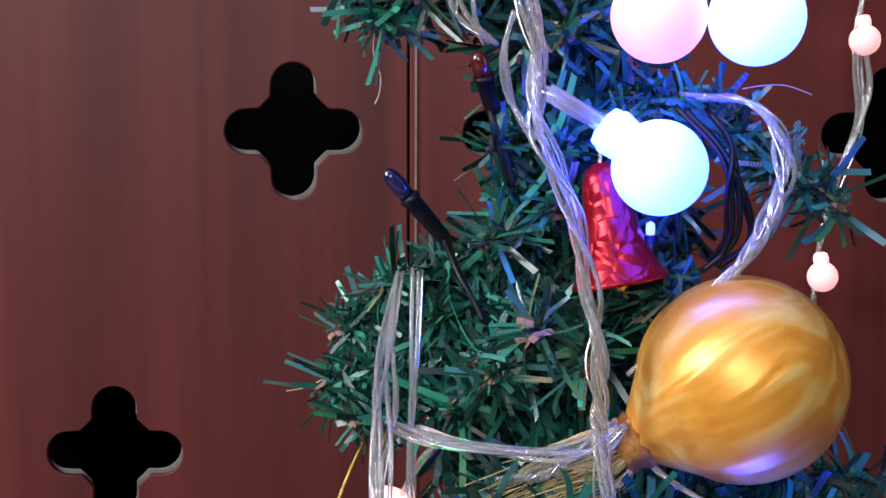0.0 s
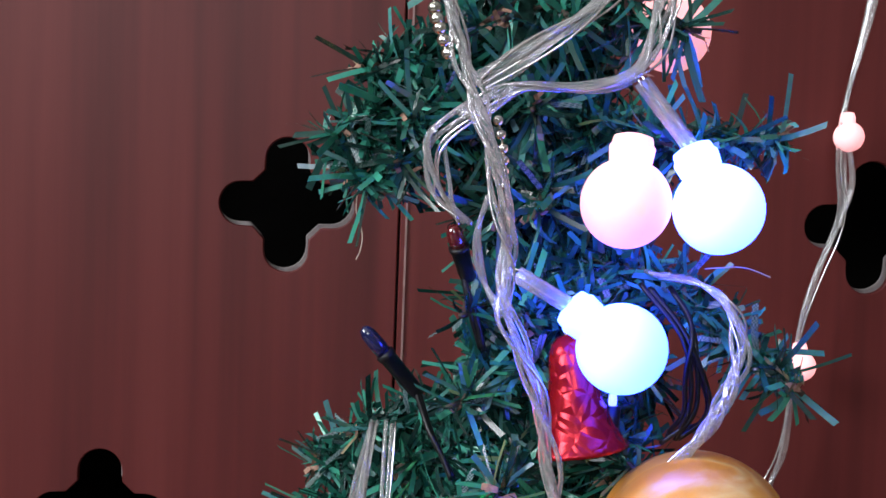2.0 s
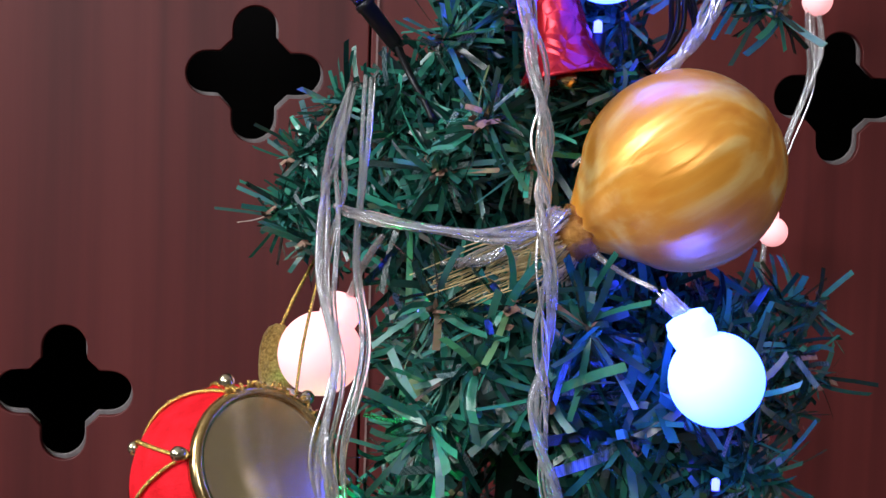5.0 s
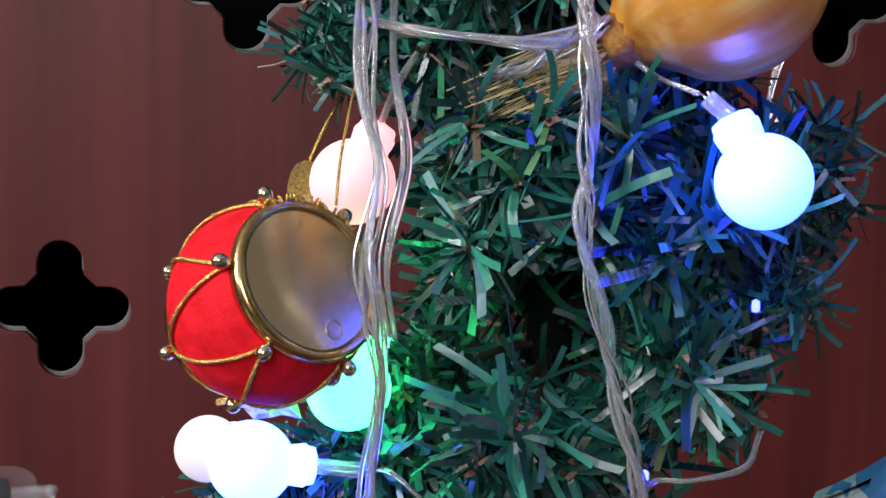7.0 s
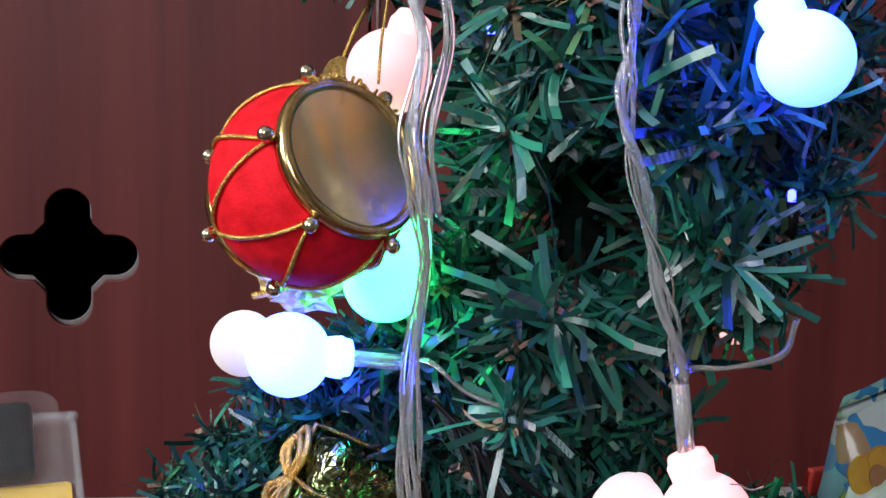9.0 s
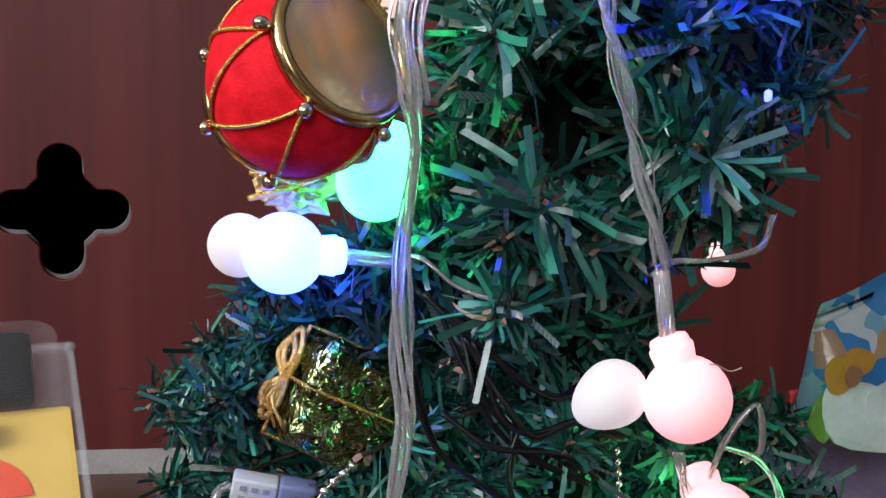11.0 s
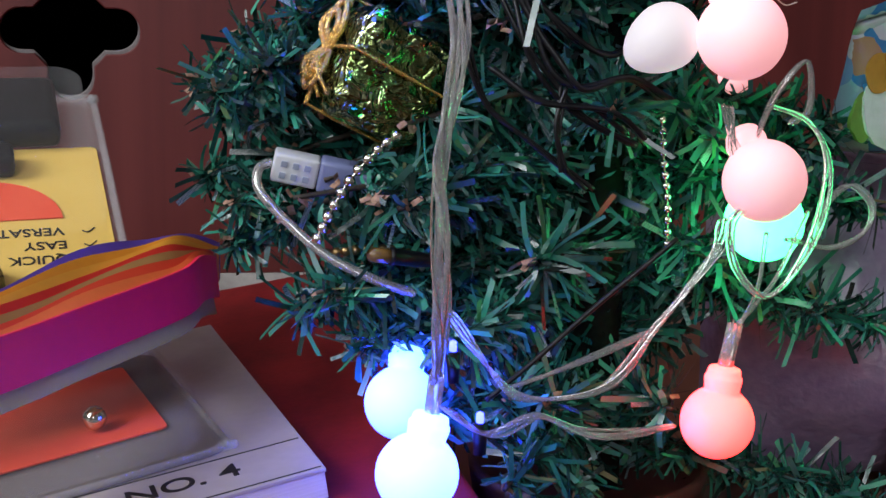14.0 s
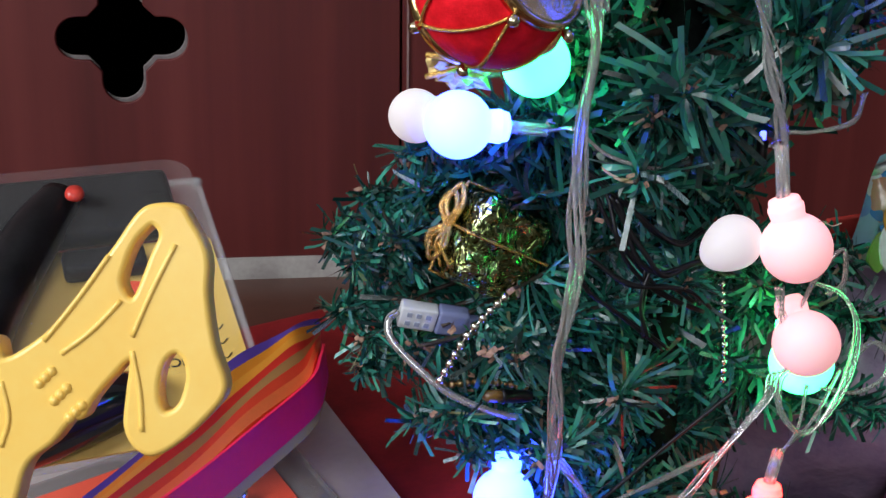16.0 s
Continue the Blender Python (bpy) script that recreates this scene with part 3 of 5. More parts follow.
# the mass of the crown, level by level: how far it reaches to either side and forwards
REACH = [(0.470, 0.016, 0.018, 0.030), (0.412, 0.022, 0.028, 0.030), (0.385, 0.012, 0.022, 0.026), (0.360, 0.017, 0.034, 0.034), (0.345, 0.022, 0.034, 0.036), (0.330, 0.042, 0.032, 0.040), (0.300, 0.038, 0.050, 0.042),
         (0.280, 0.038, 0.060, 0.044), (0.250, 0.038, 0.056, 0.046), (0.232, 0.042, 0.040, 0.046), (0.200, 0.066, 0.030, 0.040), (0.170, 0.090, 0.034, 0.042), (0.130, 0.090, 0.038, 0.044), (0.100, 0.066, 0.030, 0.040), (0.060, 0.040, 0.022, 0.036)]


def reach_at(z):
    for a, b in zip(REACH, REACH[1:]):
        if z >= b[0]:
            k = min(max((z - b[0]) / (a[0] - b[0]), 0), 1)
            return [v + (w - v) * k for w, v in zip(a[1:], b[1:])]
    return REACH[-1][1:]


z = 0.470
while z > 0.062:
    rl, rr, rf = reach_at(z)
    for j in range(6):
        a = radians(-98 + 196 * (j + rng.random()) / 6)
        sx = (rl if a < 0 else rr) * math.sin(a)
        sy = -rf * math.cos(a)
        k = rng.uniform(0.78, 1.0)
        if (0.222 < z < 0.262 or z > 0.432) and abs(a + 0.15) < 0.6 and rng.random() < 0.85:
            continue
        if j > 0 and rng.random() < 0.15:
            continue
        if 0.085 < z < 0.205 and -0.55 < a < 1.1 and rng.random() < 0.78:
            continue
        if z < 0.112 and a > -0.7 and rng.random() < 0.75:
            continue
        c = axis_at(z)
        tip = c + Vector((sx * k, sy * k, rng.uniform(-0.010, 0.006)))
        branch(c + Vector((0, 0, rng.uniform(0, 0.012))), tip, length=0.0140 if 0.20 < z < 0.31 else 0.0108, density=5200 if 0.20 < z < 0.31 else 6600, width=0.00140 if 0.20 < z < 0.31 else 0.00108, sag=0.002, start=0.2, curl=1.0 if 0.20 < z < 0.31 else 1.5)
    for j in range(10):
        a = radians(92 + 176 * (j + rng.random()) / 10)
        c = axis_at(z)
        side = rl if math.sin(a) < 0 else rr
        if z < (0.175 if math.sin(a) > -0.3 else 0.112) and rng.random() < 0.55:
            continue
        branch(c, c + Vector((math.sin(a) * side, -0.03 * math.cos(a), 0)) * rng.uniform(0.55, 0.95), length=0.0128, density=6000, start=0.0, width=0.00120)
    z -= 0.0205

# ---- the globe lights ----
R = 0.0098


def globe_bulb(c, neck, mat, label, tip=None, r=R, pull=None):
    """A frosted globe with a stepped collar, on a clear sleeve that holds the wires."""
    m = frame_of(Vector(c), Vector(neck) - Vector(c))
    ob = thing("string_light_bulb", m, label, "light bulb", "globe bulbs of the light string")
    k = r / 0.0098
    bm = bmesh.new()
    prof = [(0, -r)] + [(r * math.sin(a), -r * math.cos(a)) for a in [math.pi * i / 20 for i in range(1, 18)]]
    prof += [(0.0047 * k, r * 0.93), (0.0046 * k, r * 1.10)]
    lathe(bm, prof, 32)
    if pull:
        # a globe drawn out to a blunt point on one side
        q = m.to_3x3().inverted() @ Vector(pull)
        for v in bm.verts:
            g = max(v.co.dot(q.normalized()) / r, 0)
            v.co += q * g * g
    part("globe", bm, mat, ob)
    bm = bmesh.new()
    h = r * 0.98
    lathe(bm, [(0.0046 * k, h - 0.0006), (0.0048 * k, h + 0.0006), (0.0050 * k, h + 0.0022), (0.0049 * k, h + 0.0027), (0.0045 * k, h + 0.0031), (0.0044 * k, h + 0.0040), (0.0041 * k, h + 0.0048), (0.0022 * k, h + 0.0054), (0, h + 0.0054)], 24)
    part("collar", bm, mat, ob)
    if tip:
        p1 = m.inverted() @ Vector(tip)
        p0 = Vector((0, 0, h + 0.0050))
        bm = bmesh.new()
        tube(bm, [p0, p0.lerp(p1, 0.5), p1], 0.0019, 12)
        part("sleeve", bm, CLEAR, ob, "clear plastic sleeve")
        bm = bmesh.new()
        for s in (-0.0006, 0.0006):
            tube(bm, smooth_path([p0 + Vector((s, 0, 0)), p0.lerp(p1, 0.5) + Vector((s * 1.2, s, 0)), p1 + Vector((s, 0, 0.001))], 3), 0.00035, 5)
        part("lead", bm, SILVER, ob)
    return ob


globe_bulb((0.1085, 0.301, 0.3934), (0.1100, 0.303, 0.410), PINK, "pink lit globe bulb hanging among green tinsel")
globe_bulb((0.1283, 0.300, 0.3929), (0.1212, 0.302, 0.4075), ICE, "bluish white lit globe bulb on a clear sleeve", (0.1107, 0.302, 0.4195))
globe_bulb((0.1085, 0.2975, 0.3625), (0.0980, 0.2985, 0.3705), BLUE, "blue lit globe bulb beside a red bell", (0.0855, 0.2975, 0.3777))
globe_bulb((0.1321, 0.2855, 0.2760), (0.1268, 0.287, 0.2860), BLUE, "blue lit globe bulb under the golden ball", (0.1209, 0.289, 0.2927))
globe_bulb((0.0502, 0.325, 0.2737), (0.0560, 0.328, 0.2860), PINK, "pink lit globe bulb behind the drum")
globe_bulb((0.0497, 0.325, 0.2262), (0.0550, 0.328, 0.2380), MINT, "green lit globe bulb under the drum")
globe_bulb((0.0276, 0.324, 0.2091), (0.0400, 0.324, 0.2084), ICE, "bluish white lit globe bulb on a sideways sleeve", (0.0535, 0.324, 0.2070))
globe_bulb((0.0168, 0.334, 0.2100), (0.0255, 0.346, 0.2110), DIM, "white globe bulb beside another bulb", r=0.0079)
globe_bulb((0.1164, 0.2905, 0.1799), (0.1128, 0.2915, 0.1910), PINK, "pink lit globe bulb hanging on a clear sleeve", (0.1102, 0.292, 0.2083))
globe_bulb((0.1020, 0.299, 0.1796), (0.1080, 0.312, 0.1815), DIM, "unlit white globe bulb with added glow beside a pink one", r=0.0077, pull=(-0.0024, 0, -0.0015))
globe_bulb((0.1286, 0.304, 0.1467), (0.1262, 0.314, 0.1570), PINK, "pink lit globe bulb in a tangle of wire")
globe_bulb((0.1345, 0.318, 0.1350), (0.1330, 0.326, 0.1460), MINT, "green lit globe bulb in a tangle of wire")
globe_bulb((0.1203, 0.305, 0.0880), (0.1214, 0.305, 0.0990), ROSE, "red lit globe bulb hanging near the foot of the tree", (0.1237, 0.305, 0.1122), r=0.0089)
globe_bulb((0.0470, 0.300, 0.0786), (0.0493, 0.300, 0.0885), ICE, "bluish white lit globe bulb hanging on a clear sleeve", (0.0514, 0.300, 0.1020))
globe_bulb((0.0464, 0.336, 0.0855), (0.0480, 0.340, 0.0960), BLUE, "blue lit globe bulb under the lowest branches")
globe_bulb((0.1260, 0.346, 0.4345), (0.1210, 0.356, 0.4440), PINK, "pink lit globe bulb half hidden by tinsel")
globe_bulb((0.3091, 0.722, 0.4212), (0.3075, 0.722, 0.4340), PINK, "small pinkish lit bulb hanging before the cabinet door", r=0.0084)
globe_bulb((0.2899, 0.722, 0.2914), (0.2885, 0.722, 0.3030), PINK, "small pink lit bulb hanging before the cabinet door", r=0.0084)
globe_bulb((0.2337, 0.620, 0.1669), (0.2337, 0.622, 0.1790), PINK, "small pink lit bulb on a wire behind the tree", r=0.0084)


def wires(label, paths, name="string_light_wire", mat=None, group="wires of the light string"):
    """Several thin wires that run together; each path: points, number of strands, spread, radius."""
    ob = thing(name, at(paths[0][0][0]), label, "wire", group)
    o = Vector(paths[0][0][0])
    for pts, n, spread, rad in paths:
        base = smooth_path([Vector(p) - o for p in pts], 10)
        for k in range(n):
            ph, w = rng.uniform(0, 6.28), rng.uniform(0.12, 0.5) * rng.choice((-1, 1))
            if n == 7:
                ph, w = 2 * math.pi * k / n + rng.uniform(-0.2, 0.2), 0.85 + rng.uniform(-0.05, 0.05)
            path = []
            for i, q in enumerate(base):
                a = ph + w * i * 0.35
                e = spread * 1.45 * (0.62 + 0.38 * math.sin(0.17 * i + ph * 3))
                path.append(q + Vector((math.cos(a) * e, math.sin(a) * e * 0.6, math.sin(a * 0.7) * e * 0.4)))
            bm = bmesh.new()
            tube(bm, path, rad * (1.0 if mat else 0.6 if k % 3 == 2 else 1.12), 7)
            part("wire", bm, mat or (BRIGHTWIRE if k % 3 == 2 else CLEARWIRE), ob)
    return ob


W = 0.00048
wires("bundle of clear twisted wires down the front of the tree", [
    ([(0.0660, 0.298, 0.448), (0.0678, 0.293, 0.4387), (0.0724, 0.292, 0.4207), (0.0776, 0.291, 0.4060), (0.0825, 0.291, 0.3852), (0.0831, 0.290, 0.3700), (0.0902, 0.290, 0.3530), (0.0944, 0.290, 0.3341), (0.0952, 0.290, 0.3176), (0.0966, 0.290, 0.3061), (0.0973, 0.290, 0.2828), (0.0968, 0.290, 0.2650), (0.1010, 0.291, 0.2450), (0.1065, 0.291, 0.2256), (0.1102, 0.292, 0.2085)], 7, 0.0015, W)])
wires("clear wires slung across the upper branches", [
    ([(0.0753, 0.298, 0.4164), (0.0880, 0.297, 0.4251), (0.0995, 0.298, 0.4337), (0.1080, 0.302, 0.4440)], 10, 0.0021, W),
    ([(0.0740, 0.298, 0.4100), (0.0836, 0.297, 0.4167), (0.0991, 0.297, 0.4173), (0.1107, 0.298, 0.4230), (0.1150, 0.300, 0.4343), (0.1160, 0.304, 0.4460)], 9, 0.0019, W),
    ([(0.0760, 0.300, 0.4125), (0.0676, 0.303, 0.4043), (0.0690, 0.304, 0.3946), (0.0745, 0.305, 0.3880)], 8, 0.0019, W),
    ([(0.0790, 0.300, 0.3940), (0.0768, 0.301, 0.3850), (0.0785, 0.302, 0.3760), (0.0830, 0.300, 0.3680)], 2, 0.0006, W)])
wires("loop of clear wires beside the golden ball", [
    ([(0.1178, 0.312, 0.3772), (0.1289, 0.300, 0.3751), (0.1340, 0.297, 0.3640), (0.1300, 0.296, 0.3505), (0.1217, 0.297, 0.3391), (0.1150, 0.301, 0.3290), (0.1060, 0.304, 0.3180)], 7, 0.0016, W)])
wires("clear wires slung under the golden ball", [
    ([(0.0560, 0.305, 0.3070), (0.0661, 0.299, 0.3048), (0.0841, 0.298, 0.3036), (0.0973, 0.298, 0.3050), (0.1030, 0.300, 0.3080)], 10, 0.0027, W * 1.25),
    ([(0.1020, 0.298, 0.3090), (0.0867, 0.299, 0.2994), (0.0783, 0.302, 0.2968)], 7, 0.0016, W),
    ([(0.1021, 0.300, 0.3059), (0.1120, 0.298, 0.2978), (0.1205, 0.292, 0.2935)], 3, 0.0006, W)])
wires("long bundle of clear wires hanging past the drum", [
    ([(0.0560, 0.335, 0.3366), (0.0535, 0.318, 0.3200), (0.0528, 0.300, 0.3095), (0.0520, 0.292, 0.2924), (0.0545, 0.286, 0.2778), (0.0515, 0.283, 0.2609), (0.0540, 0.283, 0.2480), (0.0560, 0.284, 0.2358), (0.0540, 0.285, 0.2160), (0.0529, 0.285, 0.1949), (0.0534, 0.286, 0.1764), (0.0508, 0.287, 0.1600), (0.0495, 0.289, 0.1480), (0.0510, 0.291, 0.1304), (0.0523, 0.294, 0.1158), (0.0514, 0.299, 0.1010)], 8, 0.0017, W),
    ([(0.0600, 0.330, 0.3380), (0.0590, 0.318, 0.3150), (0.0580, 0.298, 0.2980), (0.0600, 0.290, 0.2800), (0.0560, 0.285, 0.2600), (0.0580, 0.284, 0.2440)], 3, 0.0009, W)])
wires("clear wires among the middle branches", [
    ([(0.0535, 0.324, 0.2070), (0.0595, 0.315, 0.2085), (0.0691, 0.312, 0.2016), (0.0828, 0.311, 0.1981), (0.0939, 0.318, 0.2001)], 3, 0.0007, W),
    ([(0.1110, 0.300, 0.2060), (0.1174, 0.308, 0.2085), (0.1257, 0.308, 0.2087), (0.1382, 0.309, 0.2114), (0.1430, 0.312, 0.2190)], 3, 0.0006, W),
    ([(0.0560, 0.325, 0.2860), (0.0600, 0.318, 0.2950), (0.0640, 0.312, 0.3020)], 2, 0.0005, W)])
wires("tangle of clear wire loops round two bulbs", [
    ([(0.1187, 0.304, 0.1640), (0.1200, 0.305, 0.1570), (0.1235, 0.306, 0.1500)], 4, 0.0010, W),
    ([(0.1260, 0.308, 0.1540), (0.1299, 0.306, 0.1660), (0.1377, 0.306, 0.1747), (0.1400, 0.308, 0.1640), (0.1370, 0.310, 0.1600)], 3, 0.0008, W),
    ([(0.1310, 0.308, 0.1640), (0.1400, 0.306, 0.1600), (0.1439, 0.304, 0.1499), (0.1393, 0.301, 0.1329), (0.1299, 0.300, 0.1201), (0.1215, 0.300, 0.1260), (0.1193, 0.300, 0.1373), (0.1240, 0.301, 0.1420)], 3, 0.0010, W),
    ([(0.1340, 0.302, 0.1330), (0.1450, 0.303, 0.1310), (0.1540, 0.305, 0.1340), (0.1564, 0.306, 0.1410), (0.1510, 0.306, 0.1456), (0.1430, 0.304, 0.1400), (0.1400, 0.302, 0.1330)], 2, 0.0008, W),
    ([(0.1285, 0.300, 0.1350), (0.1270, 0.300, 0.1220), (0.1245, 0.304, 0.1122)], 1, 0.0002, W),
    ([(0.1380, 0.300, 0.1400), (0.1310, 0.300, 0.1240), (0.1240, 0.304, 0.1122)], 1, 0.0002, W)])
wires("clear wires sagging between the lower branches", [
    ([(0.0530, 0.300, 0.1170), (0.0600, 0.302, 0.1075), (0.0687, 0.302, 0.0980), (0.0802, 0.302, 0.0955), (0.0930, 0.302, 0.0989), (0.1040, 0.302, 0.1132), (0.1176, 0.303, 0.1303), (0.1200, 0.304, 0.1380)], 4, 0.0015, W * 0.9),
    ([(0.0540, 0.305, 0.0930), (0.0644, 0.308, 0.0855), (0.0760, 0.308, 0.0897), (0.0880, 0.309, 0.0848), (0.1000, 0.310, 0.0838), (0.1119, 0.312, 0.0849)], 5, 0.0017, W * 0.85),
    ([(0.0690, 0.304, 0.0975), (0.0800, 0.306, 0.1005), (0.0930, 0.308, 0.1050), (0.1060, 0.310, 0.1100)], 2, 0.0006, W)])
wires("clear twisted wire hanging before the cabinet door", [
    ([(0.3240, 0.735, 0.5600), (0.3196, 0.722, 0.5041), (0.3064, 0.722, 0.4388), (0.3050, 0.722, 0.4050), (0.3065, 0.722, 0.3762), (0.2960, 0.722, 0.3400), (0.2876, 0.722, 0.3025), (0.2814, 0.722, 0.2443), (0.2732, 0.722, 0.2180), (0.2620, 0.700, 0.1960), (0.2450, 0.650, 0.1860), (0.2337, 0.622, 0.1800)], 4, 0.0022, 0.0010),
    ([(0.3064, 0.720, 0.4260), (0.3120, 0.720, 0.3950), (0.3070, 0.720, 0.3700)], 2, 0.0018, 0.0010)])
wires("thin black cables of the miniature light chain", [
    ([(0.0570, 0.312, 0.1830), (0.0590, 0.311, 0.1740), (0.0640, 0.311, 0.1630), (0.0742, 0.311, 0.1548), (0.0887, 0.311, 0.1435)], 2, 0.0009, 0.0006),
    ([(0.0660, 0.330, 0.3460), (0.0690, 0.322, 0.3380), (0.0740, 0.318, 0.3280)], 2, 0.0008, 0.0007),
    ([(0.0738, 0.320, 0.3800), (0.0760, 0.318, 0.3700), (0.0800, 0.320, 0.3580)], 2, 0.0008, 0.0007),
    ([(0.1180, 0.310, 0.3740), (0.1240, 0.304, 0.3640), (0.1260, 0.304, 0.3500), (0.1220, 0.308, 0.3420)], 5, 0.0030, 0.0006),
    ([(0.0640, 0.306, 0.0940), (0.0780, 0.305, 0.1060), (0.0930, 0.304, 0.1200), (0.1080, 0.304, 0.1330)], 1, 0.0004, 0.0006),
    ([(0.0600, 0.315, 0.2000), (0.0700, 0.312, 0.1900), (0.0820, 0.312, 0.1800), (0.0930, 0.314, 0.1760), (0.1010, 0.318, 0.1780)], 2, 0.0020, 0.0007),
    ([(0.0660, 0.316, 0.1950), (0.0720, 0.312, 0.1780), (0.0850, 0.312, 0.1620), (0.0990, 0.314, 0.1540)], 2, 0.0020, 0.0007),
    ([(0.0820, 0.312, 0.1680), (0.0800, 0.310, 0.1580), (0.0820, 0.310, 0.1480)], 3, 0.0009, 0.0005),
    ([(0.0700, 0.312, 0.1900), (0.0760, 0.309, 0.1760), (0.0850, 0.309, 0.1680), (0.0980, 0.312, 0.1700), (0.1080, 0.316, 0.1640)], 2, 0.0016, 0.0008),
    ([(0.0640, 0.313, 0.1720), (0.0760, 0.310, 0.1640), (0.0900, 0.310, 0.1620), (0.1000, 0.313, 0.1560)], 2, 0.0022, 0.0007)], "miniature_light_cable", BLACKWIRE, "cables of the miniature lights")


# ---- miniature lamps with black sockets ----
def mini_lamp(tip, foot, color, label):
    m = frame_of(Vector(foot), Vector(tip) - Vector(foot))
    L = (Vector(tip) - Vector(foot)).length
    ob = thing("miniature_lamp", m, label, "fairy light", "miniature lamps")
    bm = bmesh.new()
    lathe(bm, [(0, 0), (0.0016, 0), (0.0019, 0.002), (0.0021, L * 0.55), (0.0024, L * 0.56), (0.0024, L * 0.62), (0.0018, L * 0.63), (0, L * 0.63)], 14)
    part("socket", bm, BLACKWIRE, ob)
    bm = bmesh.new()
    lathe(bm, [(0, L * 0.6), (0.0019, L * 0.6), (0.0020, L * 0.75), (0.0019, L * 0.9), (0.0012, L * 0.98), (0, L)], 14)
    part("lens", bm, material(label.split()[0] + "_lens", color, 0.12, 0, 0.8, coat=0.6), ob)
    return ob


mini_lamp((0.0525, 0.327, 0.3612), (0.0665, 0.330, 0.3450), (0.008, 0.010, 0.055), "dark blue miniature lamp in a black socket")
mini_lamp((0.0722, 0.314, 0.3866), (0.0765, 0.320, 0.3740), (0.09, 0.006, 0.010), "maroon miniature lamp in a black socket")
mini_lamp((0.0362, 0.323, 0.1267), (0.0520, 0.326, 0.1245), (0.16, 0.085, 0.02), "amber miniature lamp in a black socket")



def lit_diode(p, label="tiny lit blue diode deep in the branches"):
    ob = thing("miniature_lamp", at(p), label, "fairy light", "miniature lamps")
    bm = bmesh.new()
    lathe(bm, [(0, -0.0014), (0.0009, -0.0012), (0.0010, 0.0), (0.0009, 0.0012), (0, 0.0017)], 10)
    part("lens", bm, BLUELED, ob, "glowing blue lens")
    bm = bmesh.new()
    lathe(bm, [(0, -0.009), (0.0016, -0.009), (0.0019, -0.0014), (0, -0.0014)], 10)
    part("socket", bm, BLACKWIRE, ob)


for p in ((0.1092, 0.309, 0.3492), (0.0735, 0.326, 0.2840), (0.1421, 0.316, 0.2467), (0.1211, 0.330, 0.2035), (0.0573, 0.318, 0.1045), (0.0631, 0.310, 0.0887)):
    lit_diode(p)


# ---- bead chains ----
def bead_chain(points, r, count, mat, label):
    ob = thing("bead_garland", at(points[0]), label, "bead garland", "bead garlands")
    path = smooth_path([Vector(p) - Vector(points[0]) for p in points], 12)
    n = len(path) - 1
    bm0 = bmesh.new()
    ball(bm0, (0, 0, 0), r, 12, 8)
    first = part("bead", bm0, mat, ob)
    for i in range(count):
        s = i / (count - 1) * n
        k = min(int(s), n - 1)
        q = path[k].lerp(path[k + 1], s - k)
        b = first if i == 0 else new("bead", first.data)
        b.parent = ob
        b.location = q
    bm = bmesh.new()
    tube(bm, path, r * 0.25, 5)
    part("thread", bm, mat, ob)


bead_chain([(0.0650, 0.306, 0.4420), (0.0662, 0.305, 0.4334), (0.0675, 0.305, 0.4292), (0.0695, 0.306, 0.4240)], 0.00165, 7, SILVER, "short chain of silver beads among the tinsel")
bead_chain([(0.0806, 0.303, 0.4100), (0.0820, 0.303, 0.4034), (0.0824, 0.303, 0.3979), (0.0835, 0.304, 0.3900), (0.0838, 0.306, 0.3840)], 0.00125, 10, SILVER, "silver bead chain behind the clear wires")
bead_chain([(0.0440, 0.331, 0.1550), (0.0382, 0.329, 0.1505), (0.0324, 0.329, 0.1439), (0.0280, 0.329, 0.1365), (0.0245, 0.330, 0.1295)], 0.00155, 11, SILVER, "silver bead chain under the green parcel")
bead_chain([(0.1086, 0.322, 0.1600), (0.1092, 0.321, 0.1500), (0.1105, 0.321, 0.1400), (0.1112, 0.322, 0.1290)], 0.0011, 12, SILVER, "thin silver bead chain hanging in the lower branches")
bead_chain([(0.0270, 0.338, 0.1245), (0.0400, 0.336, 0.1260), (0.0520, 0.335, 0.1240)], 0.0013, 12, mottled("dull_gold_bead", (0.25, 0.15, 0.06), (0.5, 0.34, 0.16), 200, 0.3, 1.0), "dull gold bead chain between the lower branches")


# ---- the drum ----
front, back = Vector((0.0412, 0.290, 0.2552)), Vector((0.0242, 0.3120, 0.2425))
DL = (front - back).length
drum = thing("drum_ornament", frame_of(back, front - back), "red velvet drum ornament with gold rims and cords", "ornament")
RF, RK, RM = 0.0160, 0.0146, 0.0210


def shell_radius(g):
    """The drum's radius from its small back rim over the bulge to the front rim."""
    base = RK + (RF - RK) * g
    return base + (RM - base) * math.sin(math.pi * g) ** 0.75


